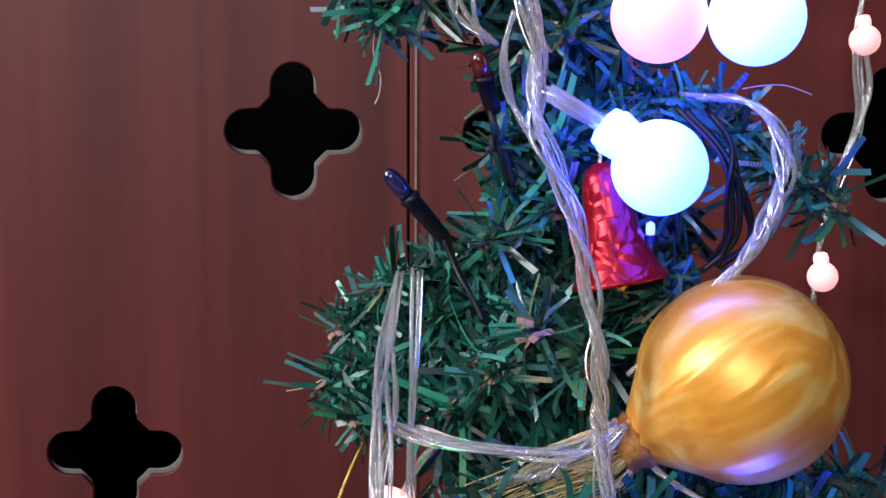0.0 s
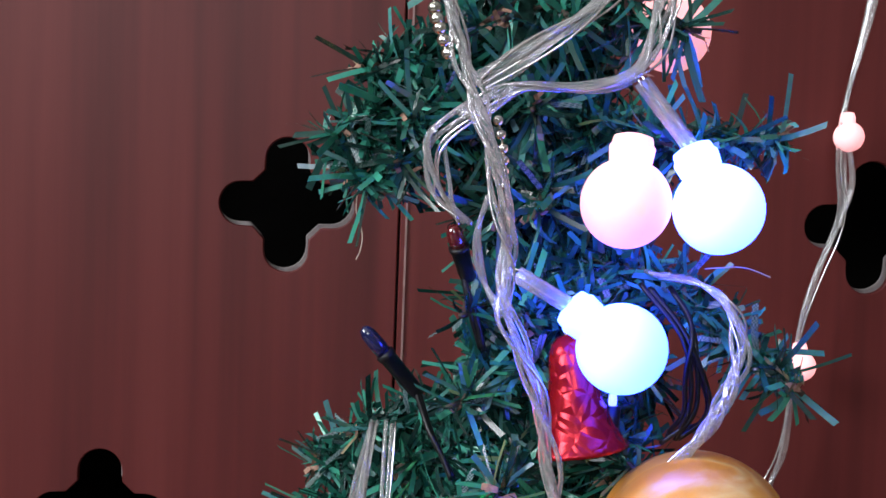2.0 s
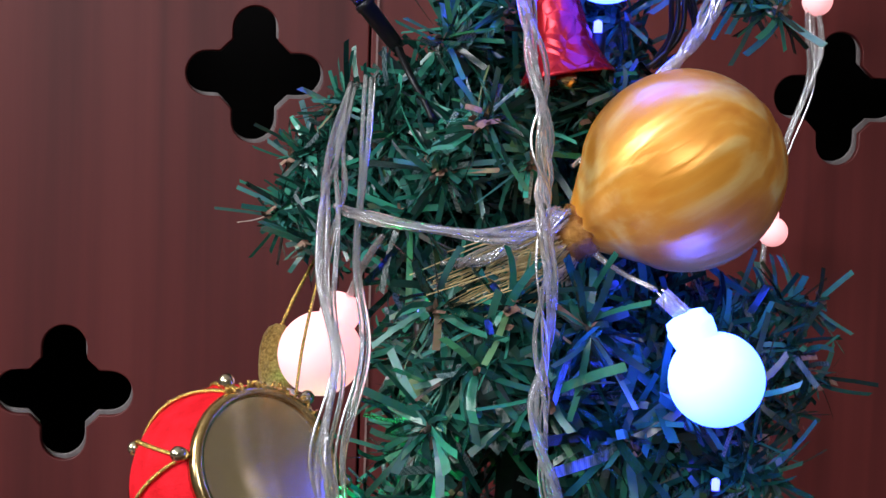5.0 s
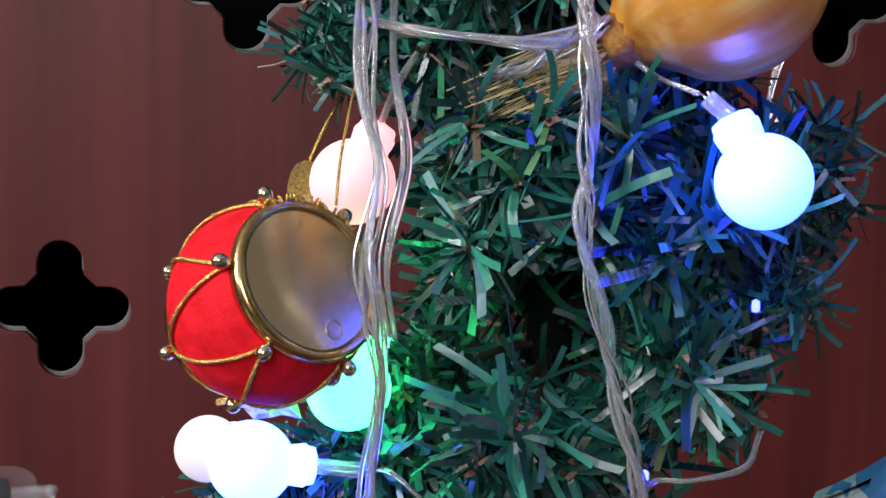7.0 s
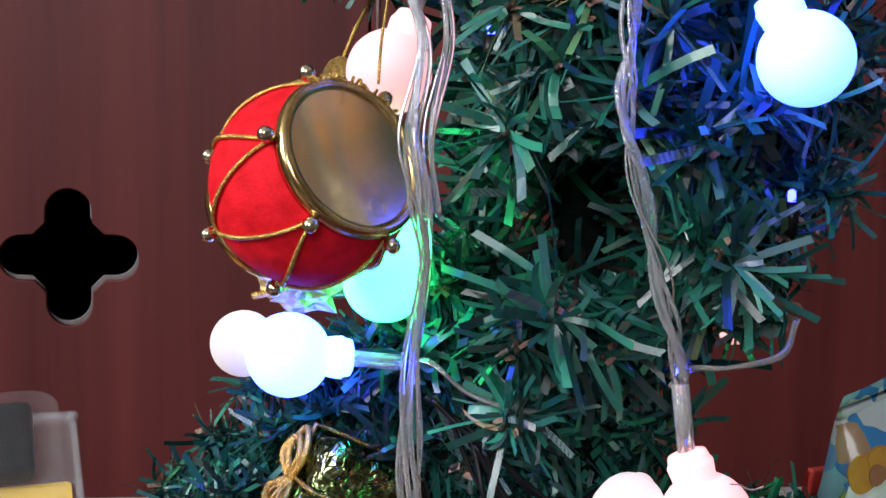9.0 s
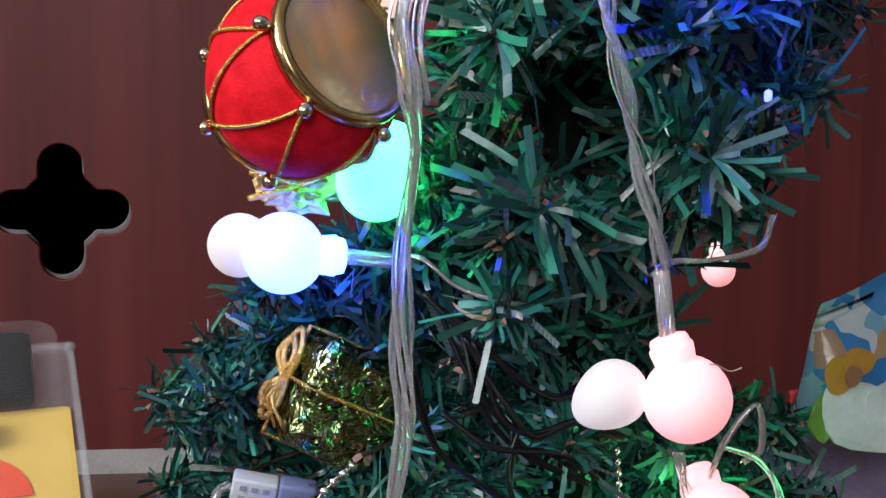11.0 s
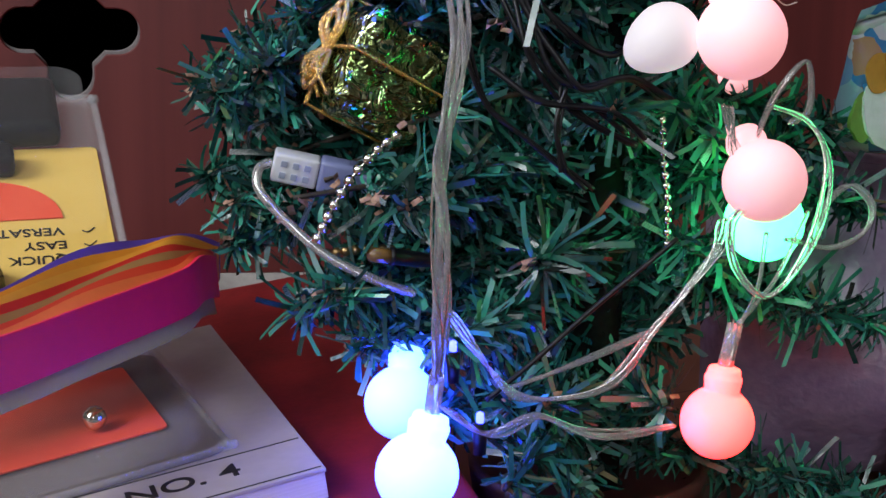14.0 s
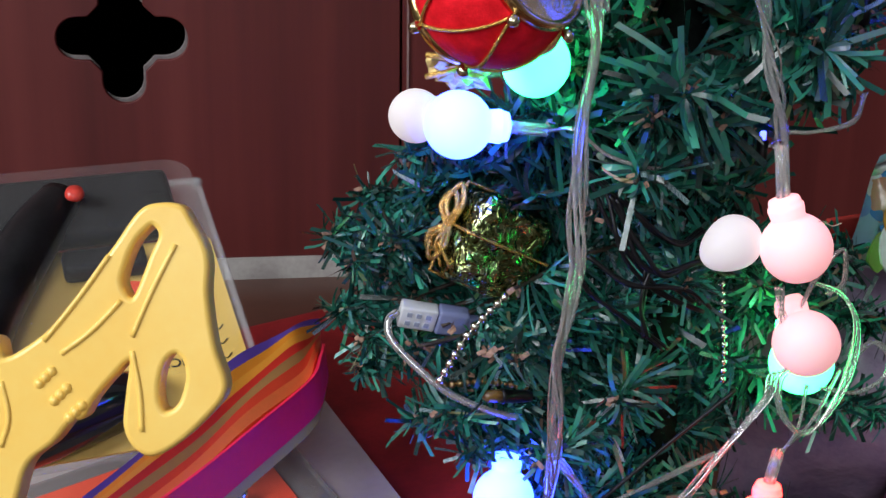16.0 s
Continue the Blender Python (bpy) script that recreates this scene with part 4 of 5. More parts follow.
bm = bmesh.new()
lathe(bm, [(shell_radius(i / 14), DL * (0.03 + 0.94 * i / 14)) for i in range(15)], 48)
part("shell", bm, VELVET, drum, "red velvet shell")
FACE = mottled("gold_mirror_foil", (0.60, 0.47, 0.27), (0.68, 0.54, 0.32), 60, 0.20, 0.90, 0.01)
for h, up, rr in ((0.0, -1, RK), (DL, 1, RF)):
    bm = bmesh.new()
    lathe(bm, [(rr - 0.0014, h + up * 0.0002), (rr - 0.0010, h + up * 0.0012), (rr + 0.0002, h + up * 0.0015), (rr + 0.0011, h + up * 0.0008), (rr + 0.0013, h - up * 0.0006), (rr + 0.0009, h - up * 0.0022), (rr - 0.0012, h - up * 0.0022), (rr - 0.0014, h + up * 0.0002)], 48)
    part("rim", bm, GOLD, drum, "shiny gold rim")
    bm = bmesh.new()
    lathe(bm, [(0, h + up * 0.0003), (rr * 0.93, h + up * 0.0003), (rr - 0.0012, h - up * 0.0004), (0, h - up * 0.0008)], 48)
    part("drumhead", bm, FACE, drum, "mirror gold drumhead", smooth=False)
bm = bmesh.new()
lathe(bm, [(0.0016, 0), (0.0019, 0.0003), (0.0022, 0)], 20)
ring = part("embossed_ring", bm, FACE, drum)
ring.location = (0.0060, -0.0095, DL + 0.0003)
KN = 6
KNOB = mottled("pale_gilt_knob", (0.50, 0.42, 0.28), (0.78, 0.70, 0.50), 300, 0.16, 1.0, 0.05)
off = radians(2)
front_k = [off + 2 * math.pi * i / KN for i in range(KN)]
back_k = [off + 2 * math.pi * (i + 0.5) / KN for i in range(KN)]


def on_rim(a, h, r):
    return Vector((r * math.cos(a), r * math.sin(a), h))


for ks, h in ((front_k, DL - 0.0012), (back_k, 0.0012)):
    for a in ks:
        bm = bmesh.new()
        lathe(bm, [(0, -0.0008), (0.0008, -0.0006), (0.0006, 0.0004), (0.0013, 0.0012), (0.0017, 0.0024), (0.0014, 0.0036), (0.0006, 0.0042), (0, 0.0043)], 12)
        kb = part("knob", bm, KNOB, drum, "gilt knob")
        kb.matrix_local = frame_of(on_rim(a, h, (RF if h > 0.01 else RK) + 0.0009), (math.cos(a), math.sin(a), 0.12 if h > 0.01 else -0.12))
for i in range(KN):
    for a, b in ((front_k[i], back_k[i]), (back_k[i], front_k[i] + 2 * math.pi / KN)):
        pts = []
        for j in range(9):
            g = j / 8
            fwd = 1 - g if a == front_k[i] else g
            h = DL * (0.06 + 0.88 * fwd)
            rad = shell_radius(min(max((h / DL - 0.03) / 0.94, 0), 1)) + 0.0005
            pts.append(on_rim(a + (b - a) * g, h, rad))
        bm = bmesh.new()
        tube(bm, smooth_path(pts, 12), lambda s: 0.00046 + 0.00014 * math.sin(s * 230), 6)
        part("cord", bm, GOLDCORD, drum)
inv = drum.matrix_world.inverted()
bm = bmesh.new()
tube(bm, [inv @ p for p in smooth_path([(0.0465, 0.293, 0.2700), (0.0475, 0.300, 0.2800), (0.0500, 0.312, 0.2930), (0.0530, 0.325, 0.3020)], 6)], 0.00035, 5)
part("hanging_cord", bm, GOLDCORD, drum)

bm = bmesh.new()
pts = []
for j in range(60):
    a = radians(52 + 78 * j / 59)
    pts.append(on_rim(a, DL + 0.0006 + 0.0009 * math.sin(j * 1.3), RF + 0.0010 + 0.0010 * math.cos(j * 1.7)))
tube(bm, smooth_path(pts, 3), 0.00035, 5)
part("coiled_cord", bm, GOLDCORD, drum, "coiled gold cord")

# ---- loose threads ----
PALE = mottled("pale_thread", (0.45, 0.35, 0.28), (0.6, 0.5, 0.42), 400, 0.7)
for pts in ([(0.0500, 0.338, 0.3930), (0.0498, 0.338, 0.3878), (0.0514, 0.338, 0.3826), (0.0511, 0.338, 0.3785), (0.0501, 0.338, 0.3761)], [(0.1290, 0.312, 0.3790), (0.1319, 0.310, 0.3795), (0.1376, 0.310, 0.3797), (0.1434, 0.310, 0.3778)],
            [(0.1190, 0.284, 0.1890), (0.1217, 0.286, 0.1882), (0.1250, 0.288, 0.1865), (0.1276, 0.288, 0.1872)], [(0.0260, 0.370, 0.3017), (0.0320, 0.370, 0.3030), (0.0410, 0.370, 0.3076), (0.0470, 0.365, 0.3100)]):
    th = thing("loose_thread", at(pts[0]), "thin pale loose thread caught in the tinsel", "thread", "loose threads")
    bm = bmesh.new()
    tube(bm, smooth_path([Vector(q) - Vector(pts[0]) for q in pts], 6), 0.00016, 5)
    part("fibre", bm, PALE, th)

# ---- the gilded tag behind the drum ----
GLITTER = mottled("gold_glitter", (0.30, 0.16, 0.03), (0.85, 0.60, 0.20), 1400, 0.35, 0.8, 1.0, dist=0.001)
tagob = thing("gold_ornament", frame_of((0.0395, 0.342, 0.2690), (0.2, -0.9, 0.3)), "gold glittering ornament hanging behind the drum", "ornament")
bm = bmesh.new()
lathe(bm, [(0, 0.0042), (0.0035, 0.0036), (0.0056, 0.0015), (0.0058, -0.0012), (0.0035, -0.0034), (0, -0.004)], 18)
bmesh.ops.scale(bm, vec=(0.85, 1.7, 1.0), verts=bm.verts)
for v in bm.verts:
    v.co += v.co.normalized() * 0.0006 * noise.noise(v.co * 900)
part("body", bm, GLITTER, tagob)
bm = bmesh.new()
lathe(bm, [(0, 0.0034), (0.0030, 0.0028), (0.0042, 0.0006), (0.0040, -0.0016), (0, -0.0030)], 16)
bmesh.ops.translate(bm, vec=(0.0012, -0.0098, 0), verts=bm.verts)
part("lower_half", bm, mottled("white_flocking", (0.55, 0.54, 0.55), (0.80, 0.79, 0.79), 700, 0.9, bumps=0.6), tagob, "white flocked lower half")
bm = bmesh.new()
tube(bm, smooth_path([(0, 0.008, 0), (0.004, 0.018, 0), (0.010, 0.030, -0.004)], 6), 0.0005, 5)
part("cord", bm, GOLDCORD, tagob)
tag2 = thing("gold_ornament", frame_of((0.0310, 0.336, 0.2235), (0.1, -0.9, 0.2)), "gold crumpled bow ornament under the drum", "ornament")
bm = bmesh.new()
ball(bm, (0, 0, 0), 1.0, 20, 14)
for v in bm.verts:
    q = v.co.copy()
    v.co = Vector((q.x * 0.0095, q.y * 0.0060, q.z * 0.0045)) * (1 + 0.55 * noise.noise(q * 2.3) + 0.25 * noise.noise(q * 6.1))
part("bow", bm, mottled("pale_gold_foil", (0.42, 0.27, 0.08), (0.80, 0.60, 0.26), 300, 0.30, 0.85, 0.6), tag2, smooth=False)
bm = bmesh.new()
for a in (0.6, 2.7, 3.5):
    tube(bm, smooth_path([(0, 0, 0.004), (0.007 * math.cos(a), 0.005 * math.sin(a), 0.006), (0.013 * math.cos(a), 0.008 * math.sin(a), 0.003)], 5), 0.0009, 6)
part("tails", bm, GOLDCORD, tag2)


# ---- the golden ball ----
def satin_gold():
    """Silky threads wound round the ball in overlapping fans."""
    m = material("wound_gold_silk", (0.80, 0.36, 0.05), 0.32, 0.35, 0.8)
    t, b = nodes_of(m)
    n = add(t, "ShaderNodeTexNoise", Scale=1.0, Detail=3.0, Roughness=0.5, Distortion=0.4)
    t.links.new(coords(t, (380, 380, 16)), n.inputs["Vector"])
    fan = add(t, "ShaderNodeTexNoise", Scale=1.0, Detail=1.0, Distortion=1.5)
    t.links.new(coords(t, (95, 95, 22)), fan.inputs["Vector"])
    mx = t.nodes.new("ShaderNodeMath")
    mx.operation = "MULTIPLY_ADD"
    mx.inputs[1].default_value = 0.35
    t.links.new(n.outputs["Fac"], mx.inputs[0])
    t.links.new(fan.outputs["Fac"], mx.inputs[2])
    t.links.new(ramp(t, mx.outputs[0], [(0.42, (0.76, 0.27, 0.025)), (0.66, (0.87, 0.37, 0.05)), (0.90, (0.97, 0.64, 0.22))]), b.inputs["Base Color"])
    tg = t.nodes.new("ShaderNodeTangent")
    tg.direction_type, tg.axis = "RADIAL", "Z"
    t.links.new(tg.outputs[0], b.inputs["Tangent"])
    b.inputs["Anisotropic"].default_value = 0.75
    b.inputs["Anisotropic Rotation"].default_value = 0.25
    bump(t, b, mx.outputs[0], 0.35, 0.0012)
    return m


SILK = satin_gold()
gb = Vector((0.1270, 0.300, 0.3184))
neck = Vector((0.1062, 0.303, 0.3050))
gball = thing("ball_ornament", frame_of(gb, neck - gb), "golden ball ornament wound with silky thread", "ornament")
bm = bmesh.new()
RB = 0.0217
prof = [(0, -RB)] + [(RB * math.sin(a), -RB * math.cos(a)) for a in [math.pi * i / 28 for i in range(1, 22)]] + [(0.0128, RB * 0.80), (0.0102, RB * 0.92), (0.0078, RB * 1.03), (0.0058, RB * 1.12), (0.0044, RB * 1.18)]
lathe(bm, prof, 48)
for v in bm.verts:
    a = math.atan2(v.co.y, v.co.x)
    v.co *= 1 + 0.006 * math.sin(5 * a + v.co.z * 160) + 0.004 * math.sin(11 * a)
part("ball", bm, SILK, gball)
bm = bmesh.new()
lathe(bm, [(0.0030, RB * 1.06), (0.0062, RB * 1.08), (0.0066, RB * 1.15), (0.0056, RB * 1.24), (0.0060, RB * 1.32), (0.0034, RB * 1.40), (0, RB * 1.40)], 20)
for v in bm.verts:
    v.co.xy *= 1 + 0.10 * math.sin(9 * math.atan2(v.co.y, v.co.x))
part("cap", bm, mottled("crimped_amber_foil", (0.30, 0.11, 0.02), (0.62, 0.30, 0.07), 500, 0.25, 0.6, 0.8, dist=0.001), gball, "crimped amber gold cap")
bm = bmesh.new()
for k in range(150):
    a = rng.uniform(0, 6.28)
    e = rng.uniform(0.001, 0.0075)
    tube(bm, smooth_path([(0.002 * math.cos(a), 0.002 * math.sin(a), RB * 1.2), (e * math.cos(a), e * math.sin(a), RB * 1.5), (e * 1.5 * math.cos(a + 0.6), e * math.sin(a + 0.6), RB * rng.uniform(1.6, 2.9))], 5), 0.00013, 4)
part("loose_threads", bm, mottled("blond_silk_fibre", (0.60, 0.42, 0.16), (0.85, 0.68, 0.36), 900, 0.4, 0.2, 0.2), gball, "loose blond silk fibres")

# ---- the red bell ----
bell = thing("bell_ornament", frame_of((0.1030, 0.309, 0.3375), (-0.18, 0.08, 1)), "red embossed metallic bell ornament", "ornament")
RED = mottled("red_lacquered_foil", (0.26, 0.004, 0.012), (0.50, 0.012, 0.022), 150, 0.25, 0.60, 0.2)
t, b = nodes_of(RED)
vo = add(t, "ShaderNodeTexVoronoi", Scale=230.0)
vo.feature = "DISTANCE_TO_EDGE"
t.links.new(coords(t), vo.inputs["Vector"])
bump(t, b, vo.outputs["Distance"], 0.7, 0.0012)
bm = bmesh.new()
lathe(bm, [(0, 0.0262), (0.0018, 0.0260), (0.0036, 0.0245), (0.0046, 0.0215), (0.0052, 0.0170), (0.0062, 0.0110), (0.0078, 0.0055), (0.0094, 0.0022), (0.0104, 0.0008), (0.0105, 0.0), (0.0098, 0.0002), (0.0088, 0.0022), (0.0070, 0.0060), (0.0045, 0.0170), (0, 0.0235)], 36)
part("bell_body", bm, RED, bell)
bm = bmesh.new()
ball(bm, (0, 0, 0.0005), 0.0026, 14, 10)
part("clapper", bm, GOLD, bell)
bm = bmesh.new()
tube(bm, smooth_path([(0, 0, 0.0255), (0.0008, 0, 0.029), (0.003, 0.004, 0.033)], 5), 0.0005, 6)
part("hanging_loop", bm, GOLDCORD, bell)


# ---- the green parcel ----
def foil():
    m = material("green_gold_holographic_foil", (0.16, 0.17, 0.03), 0.14, 1.0, 0.5)
    t, b = nodes_of(m)
    vo = add(t, "ShaderNodeTexVoronoi", Scale=330.0)
    t.links.new(coords(t), vo.inputs["Vector"])
    t.links.new(ramp(t, vo.outputs["Color"], [(0.1, (0.11, 0.15, 0.05)), (0.5, (0.19, 0.23, 0.09)), (0.72, (0.36, 0.38, 0.20)), (0.86, (0.04, 0.50, 0.09)), (1.0, (0.60, 0.58, 0.34))]), b.inputs["Base Color"])
    n = add(t, "ShaderNodeTexNoise", Scale=210.0, Detail=2.0, Roughness=0.5, Distortion=1.2)
    t.links.new(coords(t), n.inputs["Vector"])
    bump(t, b, n.outputs["Fac"], 0.8, 0.0022)
    return m


gift = thing("gift_ornament", frame_of((0.0400, 0.3420, 0.1695), (-0.80, -0.30, 0.42), (0.45, 0.15, 0.85)), "small parcel ornament in crumpled green gold foil tied with gold cord", "ornament")
GX, GY, GZ = 0.0280, 0.0260, 0.0270
bm = bmesh.new()
block(bm, (GX, GY, GZ), 0.0052, None, 4)
bmesh.ops.subdivide_edges(bm, edges=[e for e in bm.edges if e.calc_length() > 0.004], cuts=5, use_grid_fill=True)
for v in bm.verts:
    v.co += Vector((noise.noise(v.co * 170), noise.noise(v.co * 170 + Vector((9, 0, 0))), noise.noise(v.co * 170 + Vector((0, 9, 0))))) * 0.0019
part("box", bm, foil(), gift, "crumpled green gold foil", smooth=False)
for ax in (0, 1):
    h = [GX, GY][ax] / 2 + 0.0006
    hz = GZ / 2 + 0.0006
    loop = [(h, -hz * 0.9), (h, 0), (h, hz * 0.9), (h * 0.9, hz), (0, hz + 0.0004), (-h * 0.9, hz), (-h, hz * 0.9), (-h, 0), (-h, -hz * 0.9), (-h * 0.9, -hz), (0, -hz), (h * 0.9, -hz), (h, -hz * 0.9)]
    pts = [(a, 0.001, c) if ax == 0 else (0.001, a, c) for a, c in loop]
    bm = bmesh.new()
    tube(bm, smooth_path(pts, 4), lambda s: 0.00055 + 0.00015 * math.sin(s * 260), 6)
    part("cord", bm, GOLDCORD, gift)
bm = bmesh.new()
for sgn, ln in ((1, 0.013), (-1, 0.011)):
    pts = [(0, 0, GZ / 2 + 0.001), (sgn * ln * 0.5, 0.003, GZ / 2 + 0.0035), (sgn * ln, 0.001, GZ / 2 + 0.0025), (sgn * ln * 0.6, -0.003, GZ / 2 + 0.0018), (0, 0, GZ / 2 + 0.001)]
    tube(bm, smooth_path(pts, 8), 0.0009, 6)
    tube(bm, smooth_path([(p[0] * 0.8, p[1] + 0.0015, p[2] + 0.0006) for p in pts], 8), 0.0009, 6)
part("bow", bm, GOLDCORD, gift, "bow of twisted gold cord")
bm = bmesh.new()
for dx, dy in ((-0.011, -0.004), (-0.012, -0.001), (-0.010, 0.002)):
    tube(bm, smooth_path([(0, 0, GZ / 2 + 0.001), (dx * 0.5, dy, GZ / 2 + 0.004), (dx, dy * 1.5, GZ / 2 - 0.001)], 6), 0.00055, 6)
part("cord_end", bm, GOLDCORD, gift)

# ---- the plug of the light string ----
plug = thing("plug_connector", frame_of((0.0245, 0.3440, 0.1447), (0.97, 0.02, -0.20), (0.15, -0.35, 0.93)), "translucent blue plug connector with a white ribbed grip", "connector")
BLUEP = material("translucent_blue_plastic", (0.30, 0.34, 0.62), 0.25, 0, 0.5, trans=0.35)
bm = bmesh.new()
block(bm, (0.0090, 0.0055, 0.0100), 0.0012, at((0, 0, 0.0055)))
part("shell", bm, BLUEP, plug)
bm = bmesh.new()
block(bm, (0.0050, 0.0040, 0.0050), 0.0008, at((0, 0, 0.0122)))
part("tip", bm, BLUEP, plug)
WHITEP = material("milky_plastic", (0.88, 0.90, 0.96), 0.3, 0, 0.5, trans=0.25)
bm = bmesh.new()
block(bm, (0.0080, 0.0050, 0.0118), 0.0008, at((0, 0, -0.0055)))
part("grip", bm, WHITEP, plug, "milky white plastic grip")
MARK = material("grey_blue_moulding", (0.34, 0.38, 0.52), 0.4)
for i in range(3):
    for k in (-1, 1):
        bm = bmesh.new()
        block(bm, (0.0016, 0.0004, 0.0016), 0.0001, at((0.0016 * k, 0.0026, -0.0085 + 0.0030 * i)))
        part("moulded_mark", bm, MARK, plug, "small grey blue moulded mark", smooth=False)
inv = plug.matrix_world.inverted()
bm = bmesh.new()
tube(bm, [inv @ p for p in smooth_path([(0.0128, 0.3435, 0.1473), (0.0098, 0.341, 0.1455), (0.0105, 0.338, 0.1400), (0.0194, 0.333, 0.1310), (0.0284, 0.331, 0.1240), (0.0400, 0.330, 0.1185), (0.0490, 0.332, 0.1150)], 8)], 0.00125, 8)
part("cable", bm, CLEARWIRE, plug, "clear cable")
bm = bmesh.new()
tube(bm, [inv @ p for p in smooth_path([(0.0128, 0.3435, 0.1473), (0.0098, 0.341, 0.1455), (0.0105, 0.338, 0.1400), (0.0194, 0.333, 0.1310), (0.0284, 0.331, 0.1240), (0.0400, 0.330, 0.1185), (0.0490, 0.332, 0.1150)], 8)], 0.00055, 6)
part("conductor", bm, BRIGHTWIRE, plug, "silvery conductor inside the cable")

# ---- the pad, the red box and the packets beside the tree ----
def text_part(words, size, mat, parent, m, depth=0.00008):
    cu = bpy.data.curves.new("lettering", "FONT")
    cu.body, cu.size, cu.extrude, cu.offset = words, size, depth, size * 0.012
    tmp = new("tmp", cu)
    bpy.context.view_layer.update()
    me = bpy.data.meshes.new_from_object(tmp.evaluated_get(bpy.context.evaluated_depsgraph_get()))
    bpy.data.objects.remove(tmp)
    me.materials.clear()
    me.materials.append(mat)
    ob = new("lettering", me)
    ob.parent = parent
    ob.matrix_local = m
    return ob


INK = material("black_ink", (0.015, 0.015, 0.018), 0.5)
CARDW = mottled("pale_grey_card", (0.36, 0.315, 0.31), (0.44, 0.39, 0.38), 30, 0.5, bumps=0.05)
REDC = mottled("red_cloth_cover", (0.15, 0.004, 0.006), (0.26, 0.010, 0.012), 50, 0.55, bumps=0.3)

corner = Vector((0.0274, 0.3295, 0.0625))
e_back, e_left = Vector((-0.2578, 0.9654, 0.0402)), Vector((-0.9540, -0.2478, -0.1685))
padm = Matrix((-e_left, e_back, e_back.cross(e_left))).transposed().to_4x4()
padm.translation = corner
pad = thing("paper_pad", padm, "pale grey paper pad with black lettering lying on a red box", "paper pad")
PW, PD, PH = 0.150, 0.150, 0.0085
bm = bmesh.new()
block(bm, (PW, PD, PH - 0.0012), 0.0004, at((-PW / 2, PD / 2, (PH - 0.0012) / 2)))
part("paper_block", bm, mottled("paper_edges", (0.55, 0.50, 0.50), (0.72, 0.68, 0.68), 400, 0.7, stretch=(0.02, 0.02, 3)), pad, smooth=False)
bm = bmesh.new()
block(bm, (PW + 0.0008, PD + 0.0008, 0.0012), 0.0003, at((-PW / 2, PD / 2, PH - 0.0006)))
part("cover", bm, CARDW, pad, smooth=False)
for y0, hh in ((0.0012, 0.0006), (0.0235, 0.0006)):
    bm = bmesh.new()
    block(bm, (PW * 0.98, hh, 0.0001), 0, at((-PW / 2 + 0.001, y0, PH + 0.00005)))
    part("printed_line", bm, INK, pad, smooth=False)
text_part("PAD NO. 4", 0.0116, INK, pad, at((-0.0745, 0.0100, PH + 0.00004)))

redbox = thing("red_box", at((-0.08, 0.42, TZ)), "sloping red cloth covered box under the paper pad", "box")


def follow_pad(bm, lo, hi):
    """Lay the upper and lower corners of a block along the pad's slope; lo None keeps it on the table."""
    n = padm.col[2].xyz
    for v in bm.verts:
        w = v.co + Vector((-0.08, 0.42, TZ))
        zp = corner.z - (n.x * (w.x - corner.x) + n.y * (w.y - corner.y)) / n.z - TZ
        k = v.co.z / 0.02
        low = 0.0 if lo is None else zp + lo
        v.co.z = low + (zp + hi - low) * k


for nm, gx, lo, hi, dx in (("box_body", 0.130, None, -0.0052, 0.062), ("lid", 0.134, -0.0050, -0.0006, 0.062)):
    bm = bmesh.new()
    block(bm, (gx, gx * 2, 0.02), 0.002, at((dx, 0, 0.01)) @ pose(0, 0, 0, 0, 0, 8))
    follow_pad(bm, lo, hi)
    part(nm, bm, REDC, redbox)

FILM = material("clear_blister_film", (0.93, 0.92, 0.93), 0.10, 0, 0.6, alpha=0.04)
FILM2 = material("clear_thick_blister", (0.70, 0.70, 0.72), 0.15, 0, 0.6, alpha=0.16)
YELLOW = mottled("yellow_printed_card", (0.76, 0.49, 0.11), (0.83, 0.57, 0.15), 25, 0.45, bumps=0.03)
DARK = mottled("black_moulded_plastic", (0.008, 0.008, 0.009), (0.018, 0.018, 0.020), 60, 0.3, spec=0.2)
ORANGE = mottled("orange_red_card", (0.82, 0.075, 0.035), (0.90, 0.12, 0.055), 25, 0.4, bumps=0.03)


def rounded_sheet(bm, w, h, r, th, n=6):
    """A flat sheet with rounded corners, its lower right corner at the origin, w to -x and h to +y."""
    pts = []
    for cx, cy, a0 in ((-r, r, -90), (-r, h - r, 0), (-w + r, h - r, 90), (-w + r, r, 180)):
        for i in range(n + 1):
            a = radians(a0 + 90 * i / n)
            pts.append((cx + r * math.cos(a), cy + r * math.sin(a)))
    lo = [bm.verts.new((x, y, 0)) for x, y in pts]
    hi = [bm.verts.new((x, y, th)) for x, y in pts]
    bm.faces.new(lo[::-1])
    bm.faces.new(hi)
    for i in range(len(pts)):
        j = (i + 1) % len(pts)
        bm.faces.new((lo[i], lo[j], hi[j], hi[i]))
    return bm


